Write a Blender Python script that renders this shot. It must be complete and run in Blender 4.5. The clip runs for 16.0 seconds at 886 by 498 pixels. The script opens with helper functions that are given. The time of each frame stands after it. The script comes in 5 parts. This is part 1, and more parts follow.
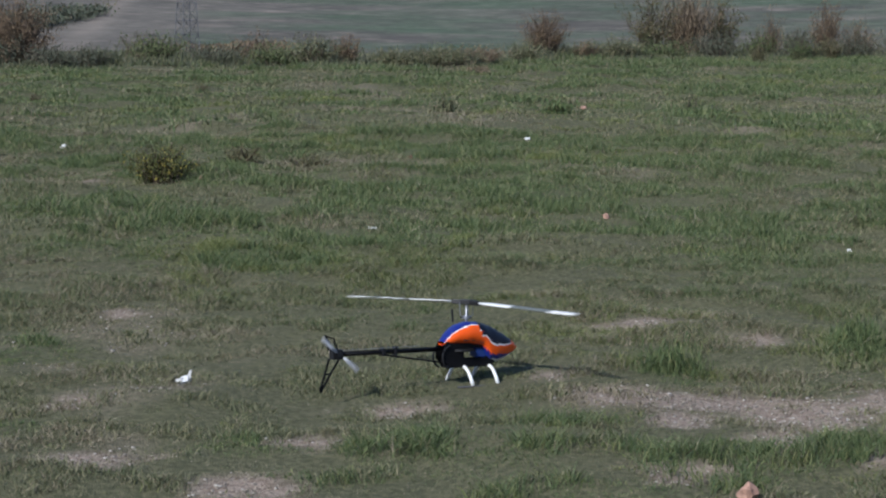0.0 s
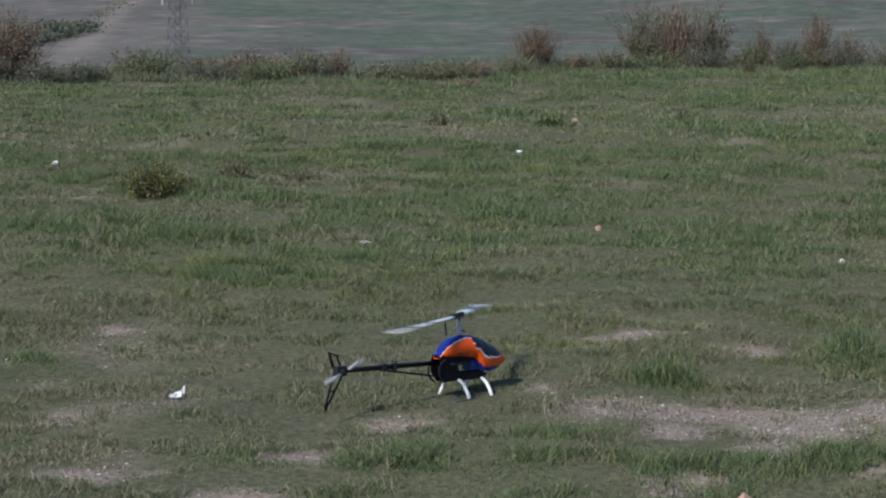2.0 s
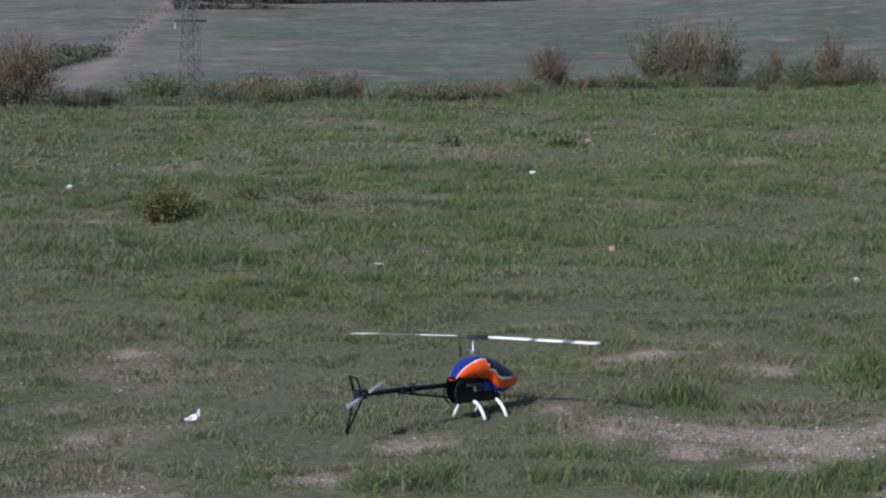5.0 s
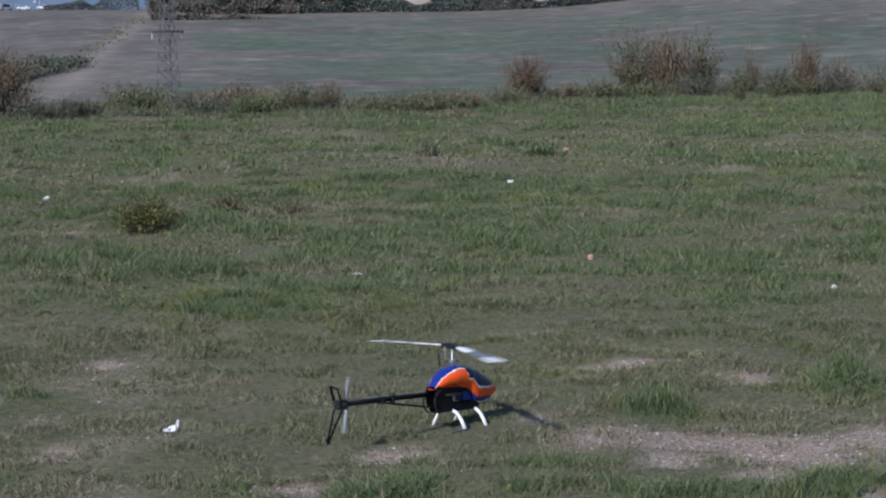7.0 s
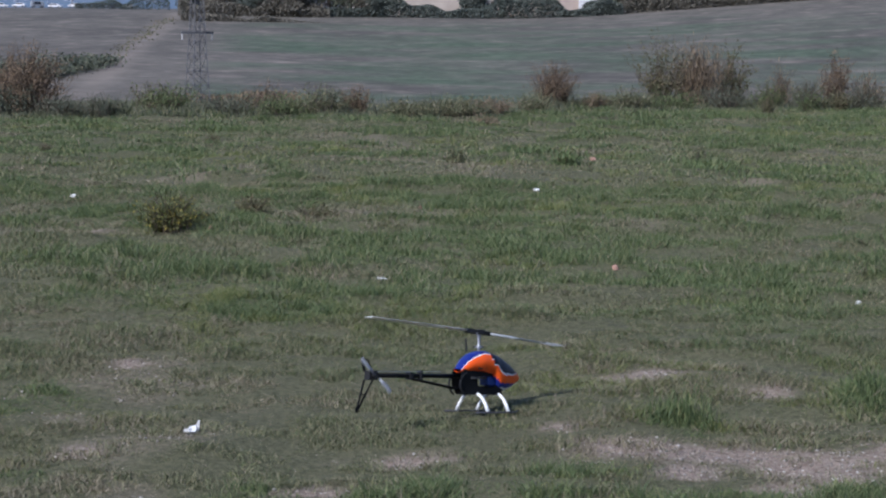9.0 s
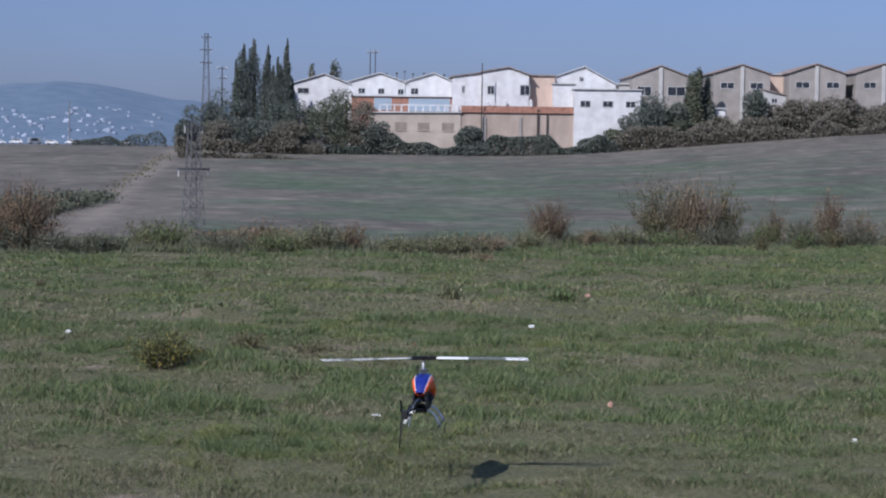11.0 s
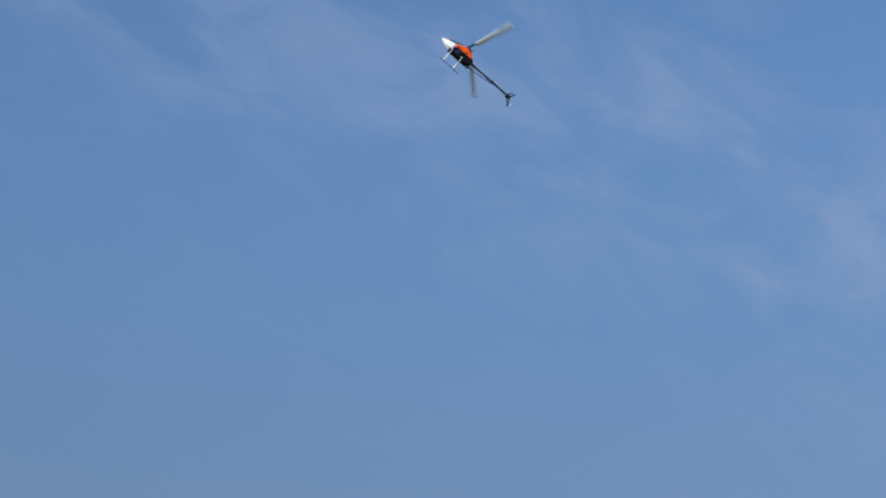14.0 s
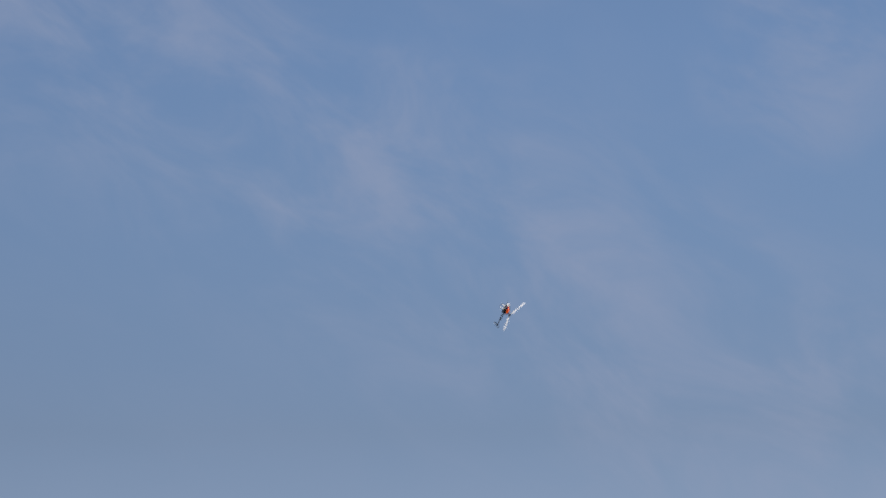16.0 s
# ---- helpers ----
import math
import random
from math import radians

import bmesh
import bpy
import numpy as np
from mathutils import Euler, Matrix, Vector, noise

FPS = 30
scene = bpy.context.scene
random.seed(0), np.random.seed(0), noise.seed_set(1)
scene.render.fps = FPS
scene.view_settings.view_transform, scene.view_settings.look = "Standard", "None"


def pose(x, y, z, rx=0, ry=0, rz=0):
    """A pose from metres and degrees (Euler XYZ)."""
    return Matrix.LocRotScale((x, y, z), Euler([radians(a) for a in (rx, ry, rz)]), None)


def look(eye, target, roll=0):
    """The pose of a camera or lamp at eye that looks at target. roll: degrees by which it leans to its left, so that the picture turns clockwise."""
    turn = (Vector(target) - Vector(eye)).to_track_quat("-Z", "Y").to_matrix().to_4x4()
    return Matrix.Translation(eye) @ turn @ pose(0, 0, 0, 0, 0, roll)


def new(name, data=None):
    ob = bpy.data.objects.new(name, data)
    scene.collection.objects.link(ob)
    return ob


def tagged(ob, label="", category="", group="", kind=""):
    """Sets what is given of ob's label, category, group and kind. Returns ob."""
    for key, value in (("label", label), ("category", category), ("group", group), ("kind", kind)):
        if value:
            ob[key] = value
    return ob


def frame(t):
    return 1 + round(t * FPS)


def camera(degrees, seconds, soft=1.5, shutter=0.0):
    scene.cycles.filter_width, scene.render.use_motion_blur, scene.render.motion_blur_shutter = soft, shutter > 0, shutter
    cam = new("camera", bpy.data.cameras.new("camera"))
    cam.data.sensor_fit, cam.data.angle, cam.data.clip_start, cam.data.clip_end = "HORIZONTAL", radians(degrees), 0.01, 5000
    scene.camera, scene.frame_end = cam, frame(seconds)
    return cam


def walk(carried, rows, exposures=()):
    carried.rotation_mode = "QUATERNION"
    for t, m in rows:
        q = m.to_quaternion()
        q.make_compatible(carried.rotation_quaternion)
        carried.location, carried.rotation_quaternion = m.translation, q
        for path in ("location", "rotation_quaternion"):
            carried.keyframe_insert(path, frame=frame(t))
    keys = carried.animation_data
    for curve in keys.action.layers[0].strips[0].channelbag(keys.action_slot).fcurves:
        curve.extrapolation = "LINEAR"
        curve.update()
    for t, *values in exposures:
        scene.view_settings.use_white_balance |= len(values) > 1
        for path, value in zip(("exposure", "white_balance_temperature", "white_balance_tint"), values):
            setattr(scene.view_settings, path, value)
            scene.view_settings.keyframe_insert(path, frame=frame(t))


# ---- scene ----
EYE = 1.6
FOV = 23.95
cam = camera(FOV, 16.0, soft=2.2, shutter=0.12)

# seconds, pan to the right, tilt up, roll (degrees): one man standing still, turning on the spot
TURNS = [
    (0.0, 2.122, -7.797, -0.48), (0.5, 2.043, -7.62, -0.265), (1.0, 2.092, -7.541, -0.217), (1.5, 2.184, -7.514, -0.113),
    (2.0, 2.318, -7.428, -0.043), (2.5, 2.051, -7.395, 0.144), (3.0, 2.065, -7.481, 0.352), (3.5, 2.113, -7.358, 0.56),
    (4.0, 2.101, -7.326, 0.551), (6.3, 1.761, -6.223, 0.174), (6.5, 2.215, -6.469, 0.254), (7.0, 2.534, -6.587, 0.622),
    (7.5, 2.269, -6.796, 0.112), (8.0, 2.622, -6.359, -0.434), (8.5, 1.502, -6.992, -0.393), (9.0, 1.856, -6.408, -0.631),
    (9.5, 2.187, -4.352, -0.981), (9.7, 2.096, -3.739, -0.818), (11.8, 1.759, -2.482, -0.856), (12.0, 1.558, -2.317, -0.865),
    (12.5, 0.0, -0.868, 0.0), (12.7, -0.62, -0.48, -0.1), (13.0, -0.468, 0.713, -0.303), (13.1, 0.1, 1.4, -0.25), (13.2, 0.85, 2.63, -0.2),
    (13.3, 1.92, 4.83, -0.1), (13.4, 3.15, 7.95, 0.018), (13.5, 4.4, 10.25, 0.1), (13.7, 6.9, 12.6, 0.2), (14.0, 9.4, 14.1, 0.27),
    (14.5, 17.4, 16.5, -0.245), (15.0, 19.5, 16.7, -0.326), (15.5, 21.0, 13.2, -0.3), (16.0, 22.9, 11.9, 0.671)]


def head(pan, tilt, roll):
    return pose(0, 0, EYE, 90 + tilt, 0, -pan) @ pose(0, 0, 0, 0, 0, -roll)


walk(cam, [(t, head(p, u, r)) for t, p, u, r in TURNS], exposures=[(0.0, 0.1, 5680, 11), (4.0, 0.1, 5650, 13), (9.0, 0.14, 5500, 17), (12.5, 0.13, 5700, 17), (13.2, 0.15, 5720, 15), (13.5, 0.36, 5900, 9), (14.0, -0.08, 5800, 7), (14.5, -0.08, 5780, 7), (15.0, -0.06, 5900, 8), (15.5, -0.11, 6300, 11), (16.0, -0.14, 6700, 13)])


# ---- light ----
SUN_ELEV, SUN_AZ = 38.0, 218.0      # compass azimuth of the sun, from +y towards +x
SUN_DIR = Vector((math.sin(radians(SUN_AZ)) * math.cos(radians(SUN_ELEV)), math.cos(radians(SUN_AZ)) * math.cos(radians(SUN_ELEV)), math.sin(radians(SUN_ELEV))))
world = bpy.data.worlds.new("sky")
scene.world = world
world.use_nodes = True
wt = world.node_tree
wt.nodes.clear()


def wn(kind, **kw):
    n = wt.nodes.new(kind)
    for k, v in kw.items():
        n.inputs[k].default_value = v
    return n


sky = wt.nodes.new("ShaderNodeTexSky")
sky.sky_type = 'NISHITA'
sky.sun_disc = False
sky.sun_elevation, sky.sun_rotation = radians(SUN_ELEV), radians(SUN_AZ)
sky.air_density, sky.dust_density, sky.ozone_density = 1.0, 1.0, 3.0
coord = wt.nodes.new("ShaderNodeTexCoord")


def toward(pan, up):
    return Vector((math.sin(radians(pan)) * math.cos(radians(up)), math.cos(radians(pan)) * math.cos(radians(up)), math.sin(radians(up))))


def dot(v):
    n = wt.nodes.new("ShaderNodeVectorMath")
    n.operation = 'DOT_PRODUCT'
    n.inputs[1].default_value = v
    wt.links.new(coord.outputs["Generated"], n.inputs[0])
    return n.outputs["Value"]


def calc(op, *values):
    n = wt.nodes.new("ShaderNodeMath")
    n.operation = op
    for i, v in enumerate(values):
        if isinstance(v, (int, float)):
            n.inputs[i].default_value = v
        else:
            wt.links.new(v, n.inputs[i])
    return n.outputs[0]


def ease(v, lo, hi, a=0.0, b=1.0):
    n = wt.nodes.new("ShaderNodeMapRange")
    n.interpolation_type = 'SMOOTHSTEP'
    for k, q in zip(("From Min", "From Max", "To Min", "To Max"), (lo, hi, a, b)):
        n.inputs[k].default_value = q
    wt.links.new(v, n.inputs["Value"])
    return n.outputs[0]


# thin cirrus: a mottled band drawn out along the wind, and two fainter puffs beside it
BAND_A, BAND_B = toward(5, 21.5), toward(23, 12.5)
ALONG = (BAND_B - BAND_A).normalized()
ACROSS = BAND_A.cross(BAND_B).normalized()
drift = wt.nodes.new("ShaderNodeCombineXYZ")
wt.links.new(calc('MULTIPLY', dot(ALONG), 2.2), drift.inputs[0])
wt.links.new(calc('MULTIPLY', dot(ACROSS), 4.2), drift.inputs[1])
streak = wn("ShaderNodeTexNoise", Scale=5.5, Detail=10.0, Roughness=0.6, Distortion=0.5)
wt.links.new(drift.outputs[0], streak.inputs["Vector"])
band = ease(calc('ABSOLUTE', dot(ACROSS)), 0.015, 0.115, 1.0, 0.1)
puffs = calc('MAXIMUM', ease(dot(toward(33, 16.6)), math.cos(radians(3.6)), math.cos(radians(0.8))), ease(dot(toward(25.5, 21.3)), math.cos(radians(3.4)), math.cos(radians(0.8)), 0.0, 0.7))
amount = calc('MULTIPLY', ease(streak.outputs["Fac"], 0.36, 0.76), calc('MAXIMUM', band, puffs))
veil = wt.nodes.new("ShaderNodeMix")
veil.data_type = 'RGBA'
veil.inputs["B"].default_value = (4.3, 5.25, 7.5, 1)
wt.links.new(calc('MULTIPLY', amount, 0.62), veil.inputs["Factor"])
tint = wt.nodes.new("ShaderNodeMix")
tint.data_type, tint.blend_type = 'RGBA', 'MULTIPLY'
tint.inputs["Factor"].default_value = 1.0
height = wt.nodes.new("ShaderNodeSeparateXYZ")
haze = wt.nodes.new("ShaderNodeValToRGB")      # haze near the ground takes the sky down and turns it violet-blue
hz = haze.color_ramp.elements
hz[0].position, hz[0].color = 0.0, (0.68, 0.76, 1.17, 1)
hz[1].position, hz[1].color = 0.42, (1.44, 1.52, 1.58, 1)
for at, col in ((0.07, (0.72, 0.765, 1.05, 1)), (0.12, (0.755, 0.755, 0.905, 1)), (0.17, (0.885, 0.89, 1.0, 1)), (0.24, (1.10, 1.12, 1.20, 1)), (0.30, (1.26, 1.30, 1.38, 1))):
    hz.new(at).color = col
glow = wn("ShaderNodeBackground", Strength=0.07)
out = wt.nodes.new("ShaderNodeOutputWorld")
for a, b in ((coord.outputs["Generated"], height.inputs[0]), (height.outputs["Z"], haze.inputs[0]), (haze.outputs[0], tint.inputs["B"]), (sky.outputs[0], tint.inputs["A"]), (tint.outputs["Result"], veil.inputs["A"]),
             (veil.outputs["Result"], glow.inputs["Color"]), (glow.outputs[0], out.inputs[0])):
    wt.links.new(a, b)

sun = new("sun", bpy.data.lights.new("sun", 'SUN'))
sun.data.energy, sun.data.angle, sun.data.color = 4.5, radians(0.6), (1.0, 0.93, 0.82)
sun.matrix_world = look(SUN_DIR * 60, (0, 0, 0))


# ---- materials ----
def material(name, base, rough=0.6, metal=0.0, vary=0.15, scale=20.0, bump=0.0, bump_scale=120.0, spec=0.5, second=None, coat=0.0, per_object=0.0, stretch=(1, 1, 1)):
    """A surface with two scales of variation and fine relief. second: a colour that comes through in stains."""
    m = bpy.data.materials.new(name)
    m.use_nodes = True
    t = m.node_tree
    b = t.nodes["Principled BSDF"]
    b.inputs["Roughness"].default_value, b.inputs["Metallic"].default_value = rough, metal
    b.inputs["Specular IOR Level"].default_value, b.inputs["Coat Weight"].default_value = spec, coat
    co = t.nodes.new("ShaderNodeTexCoord")
    mp = t.nodes.new("ShaderNodeMapping")
    mp.inputs["Scale"].default_value = stretch
    t.links.new(co.outputs["Object"], mp.inputs["Vector"])
    n1, n2 = t.nodes.new("ShaderNodeTexNoise"), t.nodes.new("ShaderNodeTexNoise")
    n1.inputs["Scale"].default_value, n2.inputs["Scale"].default_value = scale, scale * 9
    n1.inputs["Detail"].default_value = 6
    for n in (n1, n2):
        t.links.new(mp.outputs[0], n.inputs["Vector"])
    other = second or tuple(c * (1 - 2.5 * vary) for c in base)
    ramp = t.nodes.new("ShaderNodeMapRange")
    ramp.inputs["From Min"].default_value, ramp.inputs["From Max"].default_value = 0.38, 0.66
    t.links.new(n1.outputs["Fac"], ramp.inputs["Value"])
    mix = t.nodes.new("ShaderNodeMix")
    mix.data_type = 'RGBA'
    mix.inputs["A"].default_value, mix.inputs["B"].default_value = (*base, 1), (*other, 1)
    t.links.new(ramp.outputs[0], mix.inputs["Factor"])
    hsv = t.nodes.new("ShaderNodeHueSaturation")
    mr = t.nodes.new("ShaderNodeMapRange")
    mr.inputs["To Min"].default_value, mr.inputs["To Max"].default_value = 1 - vary, 1 + vary
    t.links.new(n2.outputs["Fac"], mr.inputs["Value"])
    t.links.new(mix.outputs["Result"], hsv.inputs["Color"])
    last = mr.outputs[0]
    if per_object:
        oi, mo, mu = t.nodes.new("ShaderNodeObjectInfo"), t.nodes.new("ShaderNodeMapRange"), t.nodes.new("ShaderNodeMath")
        mo.inputs["To Min"].default_value, mo.inputs["To Max"].default_value = 1 - per_object, 1 + per_object
        mu.operation = 'MULTIPLY'
        t.links.new(oi.outputs["Random"], mo.inputs["Value"])
        t.links.new(last, mu.inputs[0]), t.links.new(mo.outputs[0], mu.inputs[1])
        last = mu.outputs[0]
    t.links.new(last, hsv.inputs["Value"])
    t.links.new(hsv.outputs[0], b.inputs["Base Color"])
    if bump:
        n3, bp = t.nodes.new("ShaderNodeTexNoise"), t.nodes.new("ShaderNodeBump")
        n3.inputs["Scale"].default_value, n3.inputs["Detail"].default_value = bump_scale, 5
        bp.inputs["Strength"].default_value = bump
        t.links.new(mp.outputs[0], n3.inputs["Vector"])
        t.links.new(n3.outputs["Fac"], bp.inputs["Height"])
        t.links.new(bp.outputs[0], b.inputs["Normal"])
    return m


def leafy(name, dark, light, dry, amount=0.3, gloss=0.55, thin=0.25):
    """Foliage: hue varies leaf by leaf, with some dry ones; light comes through the blades."""
    m = bpy.data.materials.new(name)
    m.use_nodes = True
    t = m.node_tree
    b = t.nodes["Principled BSDF"]
    b.inputs["Roughness"].default_value = gloss
    b.inputs["Specular IOR Level"].default_value = 0.25
    geo = t.nodes.new("ShaderNodeNewGeometry")
    r1 = t.nodes.new("ShaderNodeValToRGB")
    el = r1.color_ramp.elements
    el[0].position, el[0].color = 0.0, (*dark, 1)
    el[1].position, el[1].color = 1.0, (*dry, 1)
    e = el.new(1 - amount)
    e.color = (*light, 1)
    t.links.new(geo.outputs["Random Per Island"], r1.inputs["Fac"])
    t.links.new(r1.outputs[0], b.inputs["Base Color"])
    tr, mx = t.nodes.new("ShaderNodeBsdfTranslucent"), t.nodes.new("ShaderNodeMixShader")
    mx.inputs[0].default_value = thin
    t.links.new(r1.outputs[0], tr.inputs["Color"])
    t.links.new(b.outputs[0], mx.inputs[1]), t.links.new(tr.outputs[0], mx.inputs[2])
    t.links.new(mx.outputs[0], t.nodes["Material Output"].inputs["Surface"])
    return m


ORANGE = material("orange paint", (0.86, 0.105, 0.006), 0.4, vary=0.04, scale=8, coat=0.12, spec=0.3)
BLUE = material("blue paint", (0.014, 0.026, 0.20), 0.36, vary=0.06, scale=8, coat=0.2, spec=0.3)
WHITE = material("white plastic", (0.8, 0.8, 0.78), 0.4, vary=0.03, scale=30)
DARKGLASS = material("smoked window", (0.008, 0.009, 0.018), 0.38, vary=0.05, spec=0.3)
CARBON = material("black carbon", (0.005, 0.005, 0.006), 0.55, spec=0.2, vary=0.2, scale=60)
BLACKPL = material("black plastic", (0.008, 0.008, 0.009), 0.55, vary=0.15, scale=50)
STEEL = material("bright steel", (0.42, 0.42, 0.44), 0.42, 1.0, vary=0.08, scale=40)
DULLPIPE = material("dark anodised pipe", (0.07, 0.07, 0.08), 0.5, 0.3, vary=0.1, scale=40)
BATTERY = material("blue wrapped battery", (0.015, 0.045, 0.2), 0.4, vary=0.1, scale=30)
BLADE = material("white composite", (0.82, 0.82, 0.8), 0.32, vary=0.03, scale=20, coat=0.3)
TAILBLADE = material("pale tail blade plastic", (0.5, 0.51, 0.52), 0.45, vary=0.05, scale=40)
BLADEMARK = material("grey printed film", (0.16, 0.17, 0.15), 0.3, vary=0.15, scale=50)
PAPER = material("crumpled white paper", (0.75, 0.75, 0.73), 0.7, vary=0.08, scale=30)
CLAY = material("terracotta", (0.42, 0.25, 0.18), 0.8, vary=0.15, scale=60, bump=0.3)
DRY_LEAF = material("dry brown leaf", (0.21, 0.145, 0.09), 0.8, vary=0.2, scale=60, bump=0.2)


# ---- building blocks ----
def part(name, bm, mat, parent=None, label="", smooth=False):
    me = bpy.data.meshes.new(name)
    bm.normal_update()
    bm.to_mesh(me)
    bm.free()
    for m in (mat if isinstance(mat, (list, tuple)) else [mat]):
        me.materials.append(m)
    if smooth:
        me.polygons.foreach_set("use_smooth", [True] * len(me.polygons))
    ob = new(name, me)
    if parent is not None:
        ob.parent = parent
    if label:
        ob["label"] = label
    return ob


def thing(name, m, label, category, group="", kind=""):
    ob = new(name)
    ob.empty_display_size = 0.1
    ob.matrix_world = m
    return tagged(ob, label, category, group, kind)


def box(bm, x0, x1, y0, y1, z0, z1, bevel=0.0):
    r = bmesh.ops.create_cube(bm, size=1.0)
    vs = r["verts"]
    bmesh.ops.scale(bm, verts=vs, vec=(x1 - x0, y1 - y0, z1 - z0))
    bmesh.ops.translate(bm, verts=vs, vec=((x0 + x1) / 2, (y0 + y1) / 2, (z0 + z1) / 2))
    if bevel:
        es = list({e for v in vs for e in v.link_edges})
        bmesh.ops.bevel(bm, geom=es, offset=bevel, segments=2, affect='EDGES', profile=0.7)
    return vs


def boxbm(*a, bevel=0.0):
    bm = bmesh.new()
    box(bm, *a, bevel=bevel)
    return bm


def tube(bm, points, radius, sides=8, cap=True):
    """A tube along points; radius a number, or one for each point."""
    pts = [Vector(p) for p in points]
    rad = list(radius) if isinstance(radius, (list, tuple)) else [radius] * len(pts)
    rings = []
    for i, p in enumerate(pts):
        d = (pts[min(i + 1, len(pts) - 1)] - pts[max(i - 1, 0)]).normalized()
        up = Vector((0, 0, 1)) if abs(d.z) < 0.9 else Vector((1, 0, 0))
        u = d.cross(up).normalized()
        w = u.cross(d)
        rings.append([bm.verts.new(p + rad[i] * (math.cos(2 * math.pi * k / sides) * u + math.sin(2 * math.pi * k / sides) * w)) for k in range(sides)])
    for a, b in zip(rings, rings[1:]):
        for k in range(sides):
            bm.faces.new((a[k], a[(k + 1) % sides], b[(k + 1) % sides], b[k]))
    if cap:
        bm.faces.new(rings[0][::-1])
        bm.faces.new(rings[-1])
    return bm


def tubebm(points, radius, sides=8):
    return tube(bmesh.new(), points, radius, sides)


def plate(bm, outline, y0, y1):
    """A flat plate in the x-z plane, from its outline, between y0 and y1."""
    a = [bm.verts.new((x, y0, z)) for x, z in outline]
    b = [bm.verts.new((x, y1, z)) for x, z in outline]
    n = len(outline)
    bm.faces.new(a)
    bm.faces.new(b[::-1])
    for k in range(n):
        bm.faces.new((a[k], b[k], b[(k + 1) % n], a[(k + 1) % n]))
    bmesh.ops.recalc_face_normals(bm, faces=bm.faces)
    return bm


def mesh_from_arrays(name, verts, faces, mat, kind="", label="", category="", smooth=False, colours=None):
    """One mesh object from numpy arrays; faces all with the same number of corners."""
    me = bpy.data.meshes.new(name)
    k = faces.shape[1]
    me.vertices.add(len(verts))
    me.vertices.foreach_set("co", verts.astype(np.float32).ravel())
    me.loops.add(faces.size)
    me.loops.foreach_set("vertex_index", faces.astype(np.int32).ravel())
    me.polygons.add(len(faces))
    me.polygons.foreach_set("loop_start", np.arange(0, faces.size, k, dtype=np.int32))
    if smooth:
        me.polygons.foreach_set("use_smooth", np.ones(len(faces), dtype=bool))
    me.update(calc_edges=True)
    if colours is not None:
        at = me.color_attributes.new("soil", 'FLOAT_COLOR', 'POINT')
        at.data.foreach_set("color", colours.astype(np.float32).ravel())
    me.materials.append(mat)
    return tagged(new(name, me), label, category, "", kind)


# ---- ground ----
rng = np.random.default_rng(7)


def lattice(seed, n=64):
    return np.random.default_rng(seed).random((n, n))


LATTICES = [lattice(s) for s in range(6)]


def value_noise(x, y, size, seed):
    """Smooth noise from 0 to 1, with features of about that size in metres."""
    g = LATTICES[seed]
    n = g.shape[0]
    u, v = x / size, y / size
    i, j = np.floor(u).astype(int), np.floor(v).astype(int)
    a, b = u - i, v - j
    a, b = a * a * (3 - 2 * a), b * b * (3 - 2 * b)
    i0, i1, j0, j1 = i % n, (i + 1) % n, j % n, (j + 1) % n
    return (g[i0, j0] * (1 - a) + g[i1, j0] * a) * (1 - b) + (g[i0, j1] * (1 - a) + g[i1, j1] * a) * b


def step(a, b, x):
    t = np.clip((x - a) / (b - a), 0, 1)
    return t * t * (3 - 2 * t)




def field_edge(x):
    """Where the mown field ends: its edge steps back past the middle."""
    return np.interp(x, (-12, -4, 1.6, 3.0, 6.0, 14.0), (32.0, 31.7, 31.8, 35.6, 36.7, 37.5))


PROFILE_Y = (-400, 36, 38.5, 45, 90, 150, 200, 300, 385, 420, 640, 760, 1500, 6000)
PROFILE_Z = (0, 0, -0.05, -0.9, -5.6, -8.6, -8.2, -3.2, 0.9, 1.6, 2.2, 2.0, -30, -60)


def tussocks(x, y):
    """Low humps of thicker grass, drawn out across the slope of the field."""
    return step(0.5, 0.74, value_noise(x * 0.5, y * 0.8, 0.42, 5) * 0.6 + value_noise(x * 0.7, y, 0.17, 3) * 0.25 + value_noise(x, y, 1.9, 0) * 0.15) * step(9.0, 13.0, y) * (1 - step(33, 40, y))


def ground_z(x, y):
    """Height of the land: a flat airfield, a shallow valley, fields that rise behind it."""
    x, y = np.asarray(x, float), np.asarray(y, float)
    z = np.interp(y, PROFILE_Y, PROFILE_Z)
    near = 1 - step(30, 60, np.abs(y))
    z = z + near * (1 - np.exp(-((x - 0.35) ** 2 + (y - 7.9) ** 2) / 0.4)) * ((value_noise(x, y, 2.3, 0) - 0.5) * 0.06 + (value_noise(x, y * 1.4, 0.75, 1) - 0.5) * 0.085 + (value_noise(x, y, 0.25, 3) - 0.5) * 0.022 + (value_noise(x, y, 0.11, 4) - 0.5) * 0.016 * (1 - step(11, 14, y)))
    z = z + 0.05 * tussocks(x, y)
    far = step(180, 380, y)
    z = z + far * step(20, 110, x) * 5.5 * (1 - step(420, 900, y))
    z = z + step(60, 200, y) * (value_noise(x, y, 40, 2) - 0.5) * 0.8
    return z


